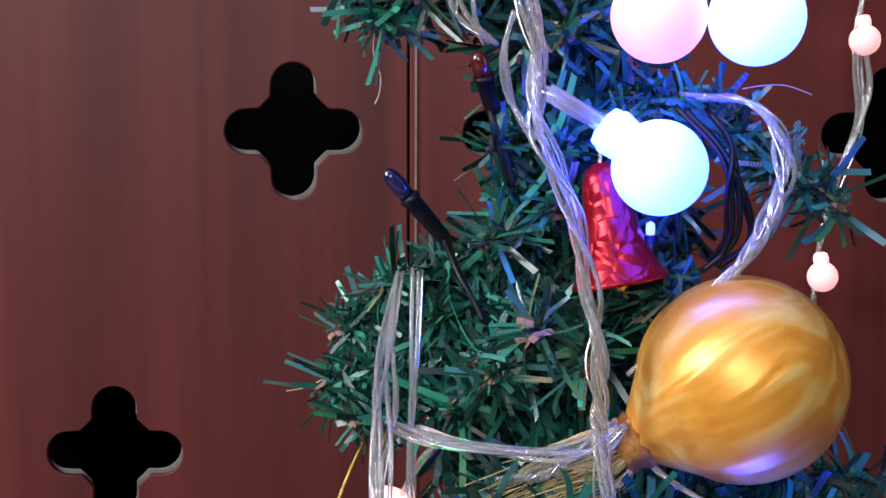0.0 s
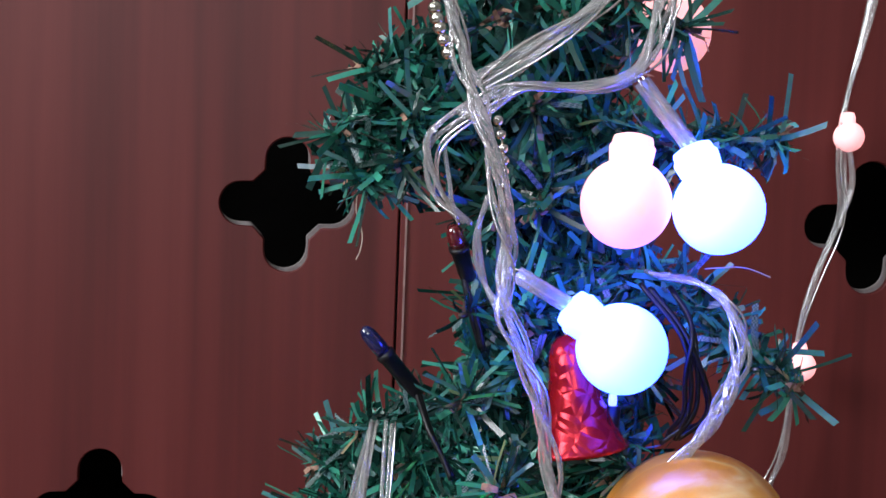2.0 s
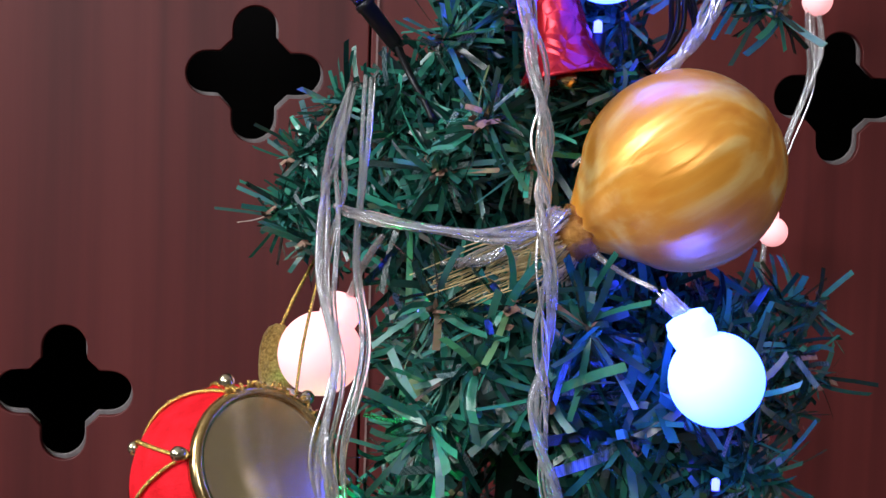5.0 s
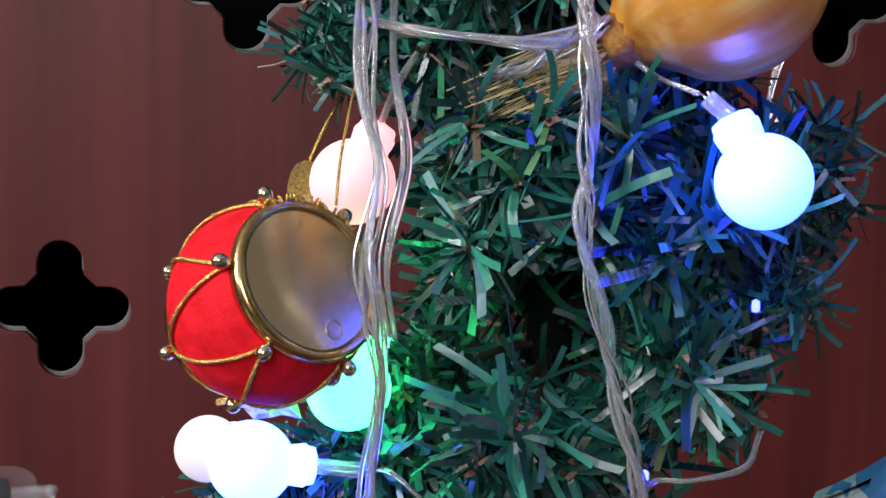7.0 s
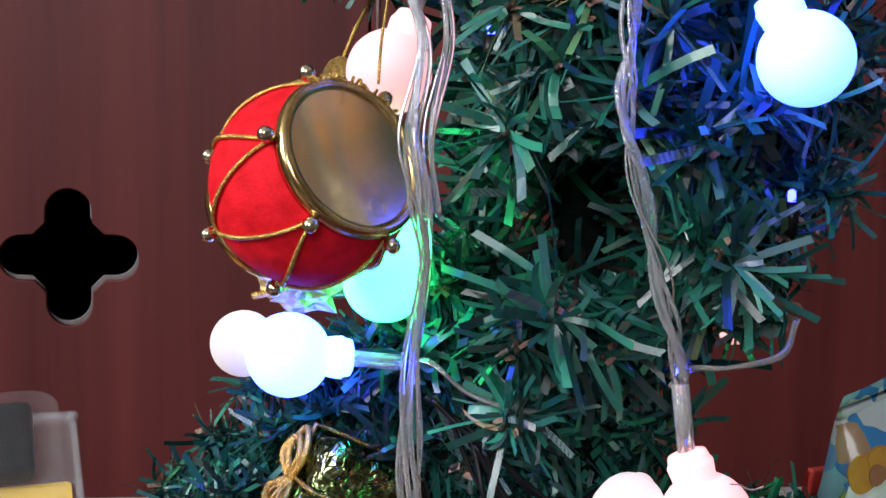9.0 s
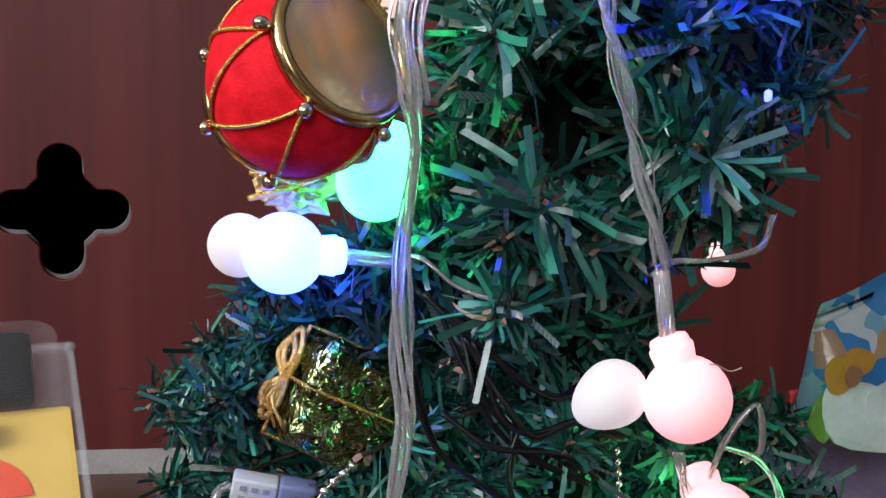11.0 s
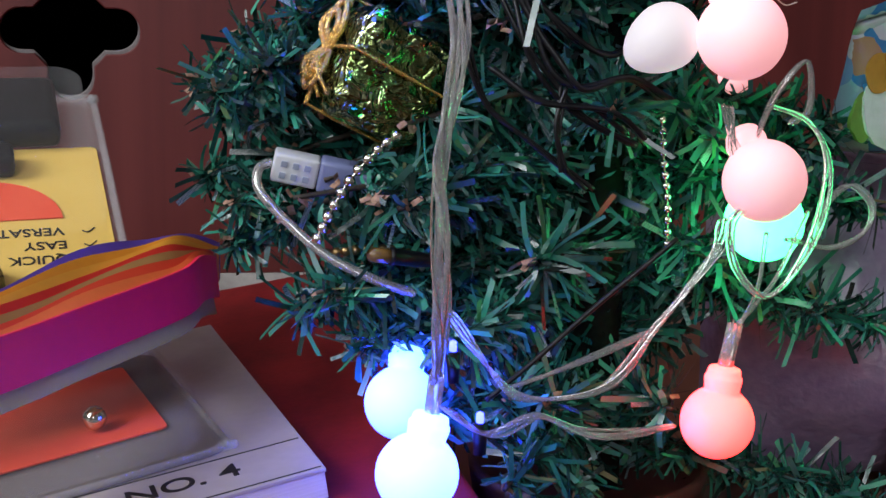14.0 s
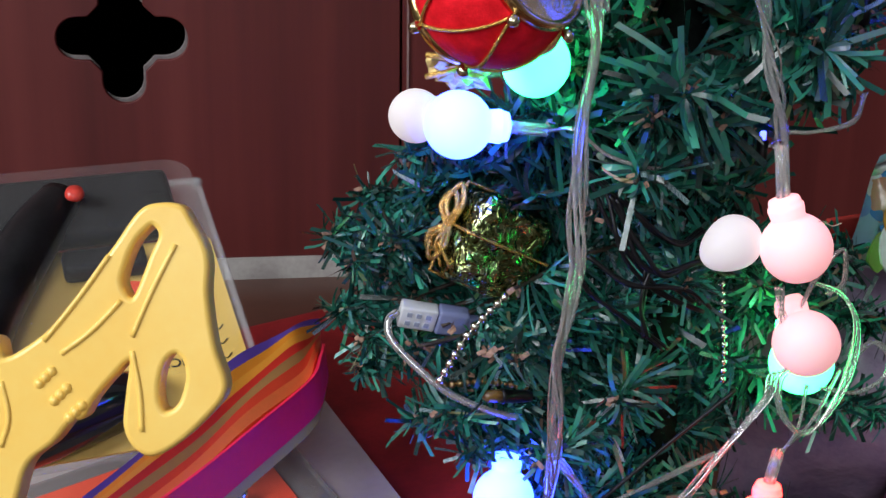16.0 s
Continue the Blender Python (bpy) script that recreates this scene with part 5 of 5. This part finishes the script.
# packet with a yellow card, leaning back with its print upside down
c0 = Vector((-0.0297, 0.398, 0.1095))
ctop = Vector((-0.0530, 0.487, 0.1580))
U = (ctop - c0).normalized()
V = Vector((0.98, 0.195, 0.0))
V = (V - U * V.dot(U)).normalized()
N = V.cross(U)
pm = Matrix((V, U, N)).transposed().to_4x4()
pm.translation = c0
pack = thing("blister_pack", pm, "clear blister packet with a yellow card leaning behind the paper strips", "packaging")
PHT = (ctop - c0).length
bm = bmesh.new()
rounded_sheet(bm, 0.110, PHT + 0.030, 0.006, 0.0006)
o = part("backing_film", bm, FILM2, pack, smooth=False)
o.location = (0, -0.030, 0)
bm = bmesh.new()
rounded_sheet(bm, 0.090, 0.096, 0.002, 0.0008)
o = part("card", bm, YELLOW, pack, "yellow printed card", smooth=False)
o.location = (-0.0035, -0.028, 0.0012)
bm = bmesh.new()
block(bm, (0.080, 0.034, 0.010), 0.004, at((-0.0545, 0.0840, 0.007)), 3)
part("moulded_insert", bm, DARK, pack, "black moulded plastic insert")
bm = bmesh.new()
block(bm, (0.030, 0.012, 0.008), 0.003, at((-0.0450, 0.0560, 0.006)), 3)
tube(bm, smooth_path([(-0.1000, -0.010, 0.010), (-0.0880, 0.030, 0.011), (-0.0700, 0.066, 0.011), (-0.0560, 0.088, 0.010)], 6), lambda s: 0.0085 + 0.0022 * math.sin(math.pi * s), 16)
part("tool_head", bm, DARK, pack, "black tool head behind the film")
bm = bmesh.new()
pts = [(-0.0400 - 0.0225 * math.cos(math.pi * i / 16), 0.0270 + 0.0215 * math.sin(math.pi * i / 16)) for i in range(17)]
lo = [bm.verts.new((x, y, 0.0022)) for x, y in pts]
hi = [bm.verts.new((x, y, 0.0026)) for x, y in pts]
bm.faces.new(hi)
bm.faces.new(lo[::-1])
for i in range(len(pts)):
    j = (i + 1) % len(pts)
    bm.faces.new((lo[j], lo[i], hi[i], hi[j]))
part("printed_dome", bm, ORANGE, pack, "orange red printed shape", smooth=False)
for k, wd in enumerate(("QUICK", "EASY", "VERSATILE")):
    text_part(wd, 0.0056, INK, pack, at((-0.0168 - 0.0005 * k, 0.0082 + 0.0070 * k, 0.0021)) @ pose(0, 0, 0, 0, 0, 180))
for k in range(3):
    bm = bmesh.new()
    tube(bm, smooth_path([(-0.0125, 0.0060 + 0.007 * k, 0.0022), (-0.0108, 0.0050 + 0.007 * k, 0.0022), (-0.0088, 0.0072 + 0.007 * k, 0.0022)], 4), 0.00022, 5)
    part("tick_mark", bm, INK, pack)
bm = bmesh.new()
rounded_sheet(bm, 0.096, PHT - 0.004, 0.010, 0.0140, 8)
bmesh.ops.delete(bm, geom=[f for f in bm.faces if abs(f.normal.z) > 0.9 and f.calc_center_median().z < 0.001], context="FACES_ONLY")
o = part("blister", bm, FILM, pack, "clear blister shell", smooth=False)
o.visible_shadow = False
o.location = (-0.006, 0.001, 0.0010)
bm = bmesh.new()
tube(bm, smooth_path([(-0.001, -0.028, 0.001), (-0.001, PHT - 0.012, 0.001), (-0.0025, PHT - 0.004, 0.001), (-0.009, PHT - 0.001, 0.001), (-0.108, PHT - 0.001, 0.001)], 6), 0.0014, 8)
part("sealed_edge", bm, FILM2, pack, "thick sealed plastic edge")

pinv = pm.inverted()
bm = bmesh.new()
tube(bm, [pinv @ p for p in smooth_path([(-0.120, 0.345, 0.104), (-0.095, 0.360, 0.107), (-0.066, 0.384, 0.110)], 8)], lambda s: 0.0105 * (1 - max(s - 0.8, 0) * 2.2), 18)
part("tool_grip", bm, material("glossy_black_grip", (0.010, 0.010, 0.012), 0.12, 0.0, 0.6, coat=0.4), pack, "glossy black tool grip")
bm = bmesh.new()
lathe(bm, [(0, 0.0030), (0.0030, 0.0026), (0.0036, 0.0010), (0.0036, 0), (0, 0)], 18)
o = part("button", bm, mottled("red_button_plastic", (0.55, 0.04, 0.03), (0.72, 0.07, 0.05), 90, 0.3, bumps=0.05), pack, "red round button")
o.location = (-0.0520, 0.0800, 0.0190)

# packet with an orange card, flat on the pad
fm = padm @ pose(-0.0170, 0.0262, 0.0088, 0, 0, 4)
flat = thing("blister_pack", fm, "clear blister packet with an orange card lying on the paper pad", "packaging")
bm = bmesh.new()
rounded_sheet(bm, 0.150, 0.105, 0.009, 0.0008, 8)
# clear film tinted dark for the strips' shade and the dark print beneath
part("backing_film", bm, material("shade_tinted_blister_film", (0.22, 0.20, 0.20), 0.2, 0, 0.6, alpha=0.42), flat, smooth=False)
bm = bmesh.new()
rounded_sheet(bm, 0.125, 0.066, 0.002, 0.0005)
o = part("card", bm, ORANGE, flat, "orange red card", smooth=False)
o.location = (-0.012, 0.027, 0.0012)
bm = bmesh.new()
rounded_sheet(bm, 0.138, 0.094, 0.012, 0.0130, 8)
o = part("blister", bm, FILM, flat, "clear blister shell", smooth=False)
o.visible_shadow = False
o.location = (-0.005, 0.005, 0.0012)
bm = bmesh.new()
tube(bm, smooth_path([(-0.148, 0.0012, 0.001), (-0.012, 0.0010, 0.001), (-0.003, 0.004, 0.001), (-0.0010, 0.012, 0.001), (-0.0010, 0.100, 0.001)], 6), 0.0011, 8)
part("sealed_edge", bm, FILM2, flat, "thick sealed plastic edge")
bm = bmesh.new()
ball(bm, (-0.030, 0.038, 0.006), 0.0035, 14, 8)
part("metal_stud", bm, SILVER, flat, "shiny metal stud")

# packet with a printed card at the front of the pad
sm = padm @ pose(-0.0705, 0.0010, 0.0089, 0, 0, -3)
small = thing("blister_pack", sm, "small printed orange and blue packet on the paper pad", "packaging")
bm = bmesh.new()
rounded_sheet(bm, 0.070, 0.020, 0.003, 0.0008)
part("card", bm, mottled("orange_print", (0.45, 0.16, 0.04), (0.62, 0.26, 0.07), 40, 0.4), small, smooth=False)
bm = bmesh.new()
block(bm, (0.009, 0.011, 0.0003), 0, at((-0.016, 0.012, 0.001)))
part("white_patch", bm, CARDW, small, smooth=False)
bm = bmesh.new()
block(bm, (0.020, 0.006, 0.0003), 0, at((-0.020, 0.0035, 0.001)))
part("blue_patch", bm, material("cyan_print", (0.08, 0.36, 0.5), 0.4), small, smooth=False)

# ---- the bundle of coloured paper strips ----
strips = thing("paper_strips", at((-0.03, 0.34, 0.09)), "bundle of bent rainbow paper strips lying on the packets", "paper strips")
o = Vector((-0.03, 0.34, 0.09))
SP = [("purple", (0.13, 0.075, 0.52)), ("orange", (0.92, 0.36, 0.03)), ("amber", (0.94, 0.44, 0.05)), ("red", (0.74, 0.035, 0.025)), ("tan", (0.46, 0.26, 0.09)), ("red", (0.80, 0.07, 0.03)), ("orange", (0.90, 0.20, 0.06)), ("magenta", (0.98, 0.022, 0.085)), ("olive", (0.50, 0.46, 0.12))]


def strip_path(k):
    """From beyond the packets, bending round at the end beside the tree and back; the outermost strip last."""
    g = min(k / 7.0, 1.0)
    a = [Vector(p) for p in ((-0.150, 0.208, 0.090), (-0.100, 0.268, 0.095), (-0.0605, 0.333, 0.1000), (-0.0405, 0.374, 0.1050), (-0.0265, 0.398, 0.1060), (-0.0165, 0.414, 0.1045), (-0.0065, 0.440, 0.0985))]
    b = [Vector(p) for p in ((-0.150, 0.185, 0.089), (-0.092, 0.258, 0.093), (-0.0535, 0.313, 0.0960), (-0.0335, 0.343, 0.0990), (-0.0145, 0.373, 0.1020), (-0.0100, 0.390, 0.1035), (-0.0075, 0.414, 0.0995))]
    return smooth_path([p.lerp(q, g) for p, q in zip(a, b)], 8)


for k, (nm, col) in enumerate(SP):
    upright = nm in ("magenta", "olive")
    inner, outer = strip_path(k - 0.48), strip_path(k + 0.46)
    mid = strip_path(7)
    verts, faces = [], []
    for i, (p, q) in enumerate(zip(inner, outer)):
        sag = 0.0009 * math.sin(i * 0.33 + k)
        if upright:
            d = mid[min(i + 1, len(mid) - 1)] - mid[max(i - 1, 0)]
            side = Vector((d.y, -d.x, 0)).normalized()
            c = mid[i] - o + side * (0.0022 if nm == "magenta" else 0.0012)
            z0, z1 = (-0.0010, 0.0122) if nm == "magenta" else (-0.0062, 0.0005)
            lo, hi = c + Vector((0, 0, z0)), c + Vector((0, 0, z1)) - side * 0.0012
            verts += [lo - side * 0.0005, lo + side * 0.0005, hi + side * 0.0005, hi - side * 0.0005]
        else:
            top = 0.0128 - 0.0003 * k + sag
            p, q = p - o, q - o
            verts += [p + Vector((0, 0, 0.0010)), q + Vector((0, 0, 0.0010)), q + Vector((0, 0, top - 0.0008)), p + Vector((0, 0, top + 0.0008))]
    n = len(inner)
    for i in range(n - 1):
        for j in range(4):
            faces.append((4 * i + j, 4 * i + (j + 1) % 4, 4 * i + 4 + (j + 1) % 4, 4 * i + 4 + j))
    faces += [(3, 2, 1, 0), (4 * n - 4, 4 * n - 3, 4 * n - 2, 4 * n - 1)]
    m = mottled(nm + "_paper", tuple(c * 0.88 for c in col), col, 40, 0.5, bumps=0.1)
    piece("strip", verts, faces, m, strips)["label"] = nm + " paper strip"

# ---- the yellow tool ----
def filled(bm_loops, half, bevel):
    """A mesh from an outline and the openings in it, with rounded edges."""
    cu = bpy.data.curves.new("outline", "CURVE")
    cu.dimensions, cu.fill_mode, cu.extrude, cu.bevel_depth, cu.bevel_resolution = "2D", "BOTH", half, bevel, 3
    cu.offset = -bevel * 0.55
    for lp in bm_loops:
        sp = cu.splines.new("POLY")
        sp.points.add(len(lp) - 1)
        for q, (a, b) in zip(sp.points, lp):
            q.co = (a, b, 0, 1)
        sp.use_cyclic_u = True
    tmp = new("tmp", cu)
    bpy.context.view_layer.update()
    me = bpy.data.meshes.new_from_object(tmp.evaluated_get(bpy.context.evaluated_depsgraph_get()))
    bpy.data.objects.remove(tmp)
    me.materials.clear()
    return me


def closed_smooth(pts, per=5):
    p = [Vector((a, b, 0)) for a, b in pts]
    n = len(p)
    out = []
    for i in range(n):
        a, b, c, d = p[i - 1], p[i], p[(i + 1) % n], p[(i + 2) % n]
        for k in range(per):
            g = k / per
            v = 0.5 * (2 * b + (c - a) * g + (2 * a - 5 * b + 4 * c - d) * g * g + (3 * b - a - 3 * c + d) * g ** 3)
            out.append((v.x, v.y))
    return out


TOOLC = mottled("yellow_moulded_plastic", (0.96, 0.60, 0.125), (0.98, 0.67, 0.17), 50, 0.28, bumps=0.08)
tx, ty, tz = Vector((0.9891, -0.1465, 0.0134)), Vector((0.0274, 0.2730, 0.9616)), Vector((-0.1445, -0.9508, 0.2741))
tm = Matrix((tx, ty, tz)).transposed().to_4x4()
tm.translation = (-0.0488, 0.2306, 0.2104)
tool = thing("plastic_clamp", tm, "yellow plastic hand tool with two slots standing beside the packets", "tool")
outline = closed_smooth([(0.0015, 0.0), (0.0055, -0.0005), (0.0075, -0.0035), (0.0100, -0.0080), (0.0108, -0.0120), (0.0106, -0.0180), (0.0120, -0.0280), (0.0140, -0.0340), (0.0140, -0.0375), (0.0110, -0.0415), (0.0050, -0.0470), (0.0, -0.0495),
                         (-0.0035, -0.0480), (-0.0054, -0.0440), (-0.0050, -0.0380), (-0.0044, -0.0305), (-0.0085, -0.0343), (-0.0120, -0.0385), (-0.0140, -0.0420), (-0.0165, -0.0428), (-0.0200, -0.0470), (-0.0250, -0.0512), (-0.0275, -0.0590),
                         (-0.0330, -0.0800), (-0.0440, -0.1300), (-0.0540, -0.1870), (-0.0620, -0.1860), (-0.0560, -0.1300), (-0.0470, -0.0800), (-0.0450, -0.0480), (-0.0380, -0.0290), (-0.0315, -0.0268), (-0.0296, -0.0308), (-0.0230, -0.0272),
                         (-0.0180, -0.0224), (-0.0126, -0.0152), (-0.0076, -0.0086), (-0.0025, -0.0015)])
slot = closed_smooth([(0.0002, -0.0037), (0.0016, -0.0061), (-0.0002, -0.0104), (-0.0038, -0.0188), (-0.0064, -0.0160), (-0.0058, -0.0120), (-0.0038, -0.0073), (-0.0014, -0.0045)])
eye = closed_smooth([(0.0045, -0.0291), (0.0065, -0.0311), (0.0069, -0.0351), (0.0053, -0.0399), (0.0025, -0.0415), (0.0010, -0.0391), (0.0010, -0.0351), (0.0021, -0.0311)])
me = filled([outline, slot, eye], 0.0026, 0.0011)
me.materials.append(TOOLC)
for f in me.polygons:
    f.use_smooth = abs(f.normal.z) < 0.99
body = new("body", me)
body.parent = tool
for pts in ([(-0.0085, -0.0100), (-0.0150, -0.0190), (-0.0215, -0.0270)], [(-0.0062, -0.0190), (-0.0120, -0.0250), (-0.0180, -0.0295)], [(0.0046, -0.0078), (0.0, -0.0170), (-0.0040, -0.0262)],
             [(-0.0040, -0.0290), (-0.0025, -0.0370), (-0.0020, -0.0450)], [(-0.0300, -0.0350), (-0.0285, -0.0420), (-0.0300, -0.0480)]):
    bm = bmesh.new()
    tube(bm, smooth_path([(a, b, 0.0036) for a, b in pts], 6), 0.0006, 8)
    part("rib", bm, TOOLC, tool)
bm = bmesh.new()
for k in range(9):
    ball(bm, (-0.0200 - 0.0022 * (k % 3) + 0.001 * k, -0.0330 - 0.0034 * (k // 3) - 0.0012 * (k % 3), 0.0032), 0.0013, 8, 6)
part("raised_lettering", bm, TOOLC, tool, "row of raised moulded marks")

# ---- the sweet bags behind the tree ----
def crumpled(bm, w, h, depth, seed, nx=18, ny=22, amp=0.004, cells=45, shear=0.0):
    """A pillow shaped bag with creases; stands on its lower edge, centred."""
    off = Vector((seed * 3.1, seed * 1.7, seed))
    grid = {}
    for s in (-1, 1):
        for i in range(nx + 1):
            for j in range(ny + 1):
                u, v = i / nx, j / ny
                puff = (math.sin(math.pi * u) * math.sin(math.pi * min(v * 1.15, 1.0))) ** 0.5 if 0 < u < 1 and 0 < v and v * 1.15 < 1 else 0
                p = Vector(((u - 0.5) * w + 0.3 * shear * v * h, s * depth * puff, v * h + shear * (u - 0.5) * w * v))
                q = p * cells + off
                p += Vector((noise.noise(q), s * noise.noise(q + Vector((5, 5, 0))) * (1.0 if puff else 0.25), noise.noise(q + Vector((0, 8, 3))) * 0.6)) * amp * (0.4 + puff)
                if puff == 0 and s == 1:
                    grid[(s, i, j)] = grid[(-1, i, j)]
                else:
                    grid[(s, i, j)] = bm.verts.new(p)
    for s in (-1, 1):
        for i in range(nx):
            for j in range(ny):
                f = [grid[(s, i, j)], grid[(s, i + 1, j)], grid[(s, i + 1, j + 1)], grid[(s, i, j + 1)]]
                f = f if s == -1 else f[::-1]
                if len(set(f)) == 4:
                    try:
                        bm.faces.new(f)
                    except ValueError:
                        pass
    return bm


def printed_film():
    """Glossy bag film with a busy print of soft edged coloured shapes."""
    m = material("printed_blue_bag_film", (0.3, 0.5, 0.6), 0.18, 0.0, 0.6)
    t, b = nodes_of(m)
    warp = add(t, "ShaderNodeTexNoise", Scale=70.0, Detail=2.0)
    t.links.new(coords(t), warp.inputs["Vector"])
    mixv = t.nodes.new("ShaderNodeVectorMath")
    mixv.operation = "MULTIPLY_ADD"
    mixv.inputs[1].default_value = (0.012, 0.012, 0.012)
    t.links.new(warp.outputs["Color"], mixv.inputs[0])
    t.links.new(coords(t), mixv.inputs[2])
    vo = add(t, "ShaderNodeTexVoronoi", Scale=115.0)
    t.links.new(mixv.outputs[0], vo.inputs["Vector"])
    sp = t.nodes.new("ShaderNodeSeparateColor")
    t.links.new(vo.outputs["Color"], sp.inputs[0])
    c = ramp(t, sp.outputs[0], [(0.0, (0.16, 0.36, 0.42)), (0.28, (0.24, 0.44, 0.50)), (0.32, (0.04, 0.18, 0.42)), (0.50, (0.05, 0.22, 0.46)), (0.54, (0.52, 0.54, 0.56)), (0.74, (0.46, 0.52, 0.55)), (0.78, (0.36, 0.20, 0.12)), (0.90, (0.46, 0.28, 0.14)), (0.95, (0.20, 0.06, 0.06))])
    t.links.new(c, b.inputs["Base Color"])
    n = add(t, "ShaderNodeTexNoise", Scale=90.0, Detail=4.0)
    t.links.new(coords(t), n.inputs["Vector"])
    bump(t, b, n.outputs["Fac"], 0.4, 0.002)
    return m


BAGFILM = printed_film()
PRINT = {"blue": (0.05, 0.22, 0.55), "white": (0.72, 0.74, 0.78), "orange": (0.55, 0.26, 0.05), "brown": (0.34, 0.15, 0.09), "green": (0.16, 0.28, 0.06), "red": (0.5, 0.05, 0.04)}
PRINT = {k: mottled(k + "_bag_print", tuple(c * 0.75 for c in v), v, 60, 0.25, bumps=0.3, dist=0.001) for k, v in PRINT.items()}
bag = thing("snack_bag", at((0.2030, 0.372, 0.1480)) @ pose(0, 0, 0, 4, 3, 10), "crumpled printed blue and white snack bag on a lilac bag", "bag")
bm = bmesh.new()
crumpled(bm, 0.072, 0.058, 0.012, 2, amp=0.005, shear=0.5)
part("film", bm, BAGFILM, bag)


def patch(pts, depth, color, name):
    """A printed area that follows the front of the bag."""
    lp = closed_smooth(pts, 4) if color != "blue" else pts
    bm = bmesh.new()
    front = [bm.verts.new((x, -depth - 0.002 * noise.noise(Vector((x * 60, z * 60, 1))), z)) for x, z in lp]
    rear = [bm.verts.new((x, -depth + 0.0006, z)) for x, z in lp]
    bm.faces.new(front)
    bm.faces.new(rear[::-1])
    for i in range(len(lp)):
        j = (i + 1) % len(lp)
        bm.faces.new((front[j], front[i], rear[i], rear[j]))
    bmesh.ops.recalc_face_normals(bm, faces=bm.faces)
    part(name, bm, PRINT[color], bag, smooth=False)


def blob(cx, cz, rx, rz, lumps=5, amp=0.14):
    return [(cx + rx * math.cos(a) * (1 + amp * math.sin(lumps * a)), cz + rz * math.sin(a) * (1 + amp * math.sin(lumps * a + 1))) for a in [2 * math.pi * i / 14 for i in range(14)]]


patch([(-0.0345, 0.020), (-0.024, 0.003), (-0.002, 0.000), (0.018, 0.030), (0.006, 0.034), (-0.016, 0.028)], 0.0150, "blue", "printed_panel")
patch([(-0.0335, 0.0195), (-0.0290, 0.004), (-0.0050, 0.0015), (-0.0100, 0.014), (-0.0200, 0.021)], 0.0158, "white", "printed_cloud")
patch(blob(-0.0145, 0.0150, 0.0060, 0.0070), 0.0166, "white", "printed_cloud")
patch(blob(-0.0300, 0.0235, 0.0050, 0.0055, 3, 0.06), 0.0166, "orange", "printed_disc")
patch(blob(-0.0255, 0.0275, 0.0045, 0.0040, 3, 0.06), 0.0172, "orange", "printed_disc")
patch(blob(-0.0270, 0.0235, 0.0024, 0.0030, 3, 0.06), 0.0180, "brown", "printed_ring")
patch(blob(-0.0330, 0.0110, 0.0040, 0.0065, 4, 0.1), 0.0150, "green", "printed_leaf")
redp = thing("paper_packet", at((0.222, 0.475, TZ)) @ pose(0, 0, 0, 8, 0, 20), "red paper packet standing behind the tree", "packet")
bm = bmesh.new()
crumpled(bm, 0.050, 0.108, 0.010, 4, amp=0.003)
part("wrapper", bm, PRINT["red"], redp)
bm = bmesh.new()
block(bm, (0.046, 0.0030, 0.010), 0.001, at((0, 0, 0.104)), 2)
part("folded_top", bm, PRINT["red"], redp, "flattened fold along the top")
LILAC = mottled("lilac_plastic_bag", (0.20, 0.14, 0.26), (0.40, 0.30, 0.44), 30, 0.25, bumps=0.6, dist=0.003)
ROSEBAG = mottled("pink_plastic_bag", (0.30, 0.04, 0.14), (0.40, 0.16, 0.24), 25, 0.25, bumps=0.6, dist=0.003)
bag2 = thing("plastic_bag", at((0.218, 0.412, TZ)) @ pose(0, 0, 0, 4, 0, -6), "thin lilac plastic bag lying behind the tree", "bag")
bm = bmesh.new()
crumpled(bm, 0.13, 0.110, 0.034, 5, amp=0.008, cells=30)
part("film", bm, LILAC, bag2)
bm = bmesh.new()
tube(bm, smooth_path([(-0.060, -0.004, 0.104), (-0.030, -0.008, 0.110), (0.0, -0.004, 0.108), (0.030, -0.007, 0.111), (0.060, -0.003, 0.105)], 6), 0.0018, 7)
part("hem", bm, LILAC, bag2)
bag3 = thing("plastic_bag", at((0.236, 0.378, TZ)) @ pose(0, 0, 0, 10, 0, 8), "small pink plastic bag behind the lowest branches", "bag")
bm = bmesh.new()
crumpled(bm, 0.075, 0.055, 0.020, 9, amp=0.006, cells=40)
part("film", bm, ROSEBAG, bag3)
bm = bmesh.new()
tube(bm, smooth_path([(-0.034, -0.003, 0.052), (-0.015, -0.006, 0.056), (0.010, -0.003, 0.054), (0.034, -0.003, 0.052)], 6), 0.0014, 7)
part("hem", bm, ROSEBAG, bag3)
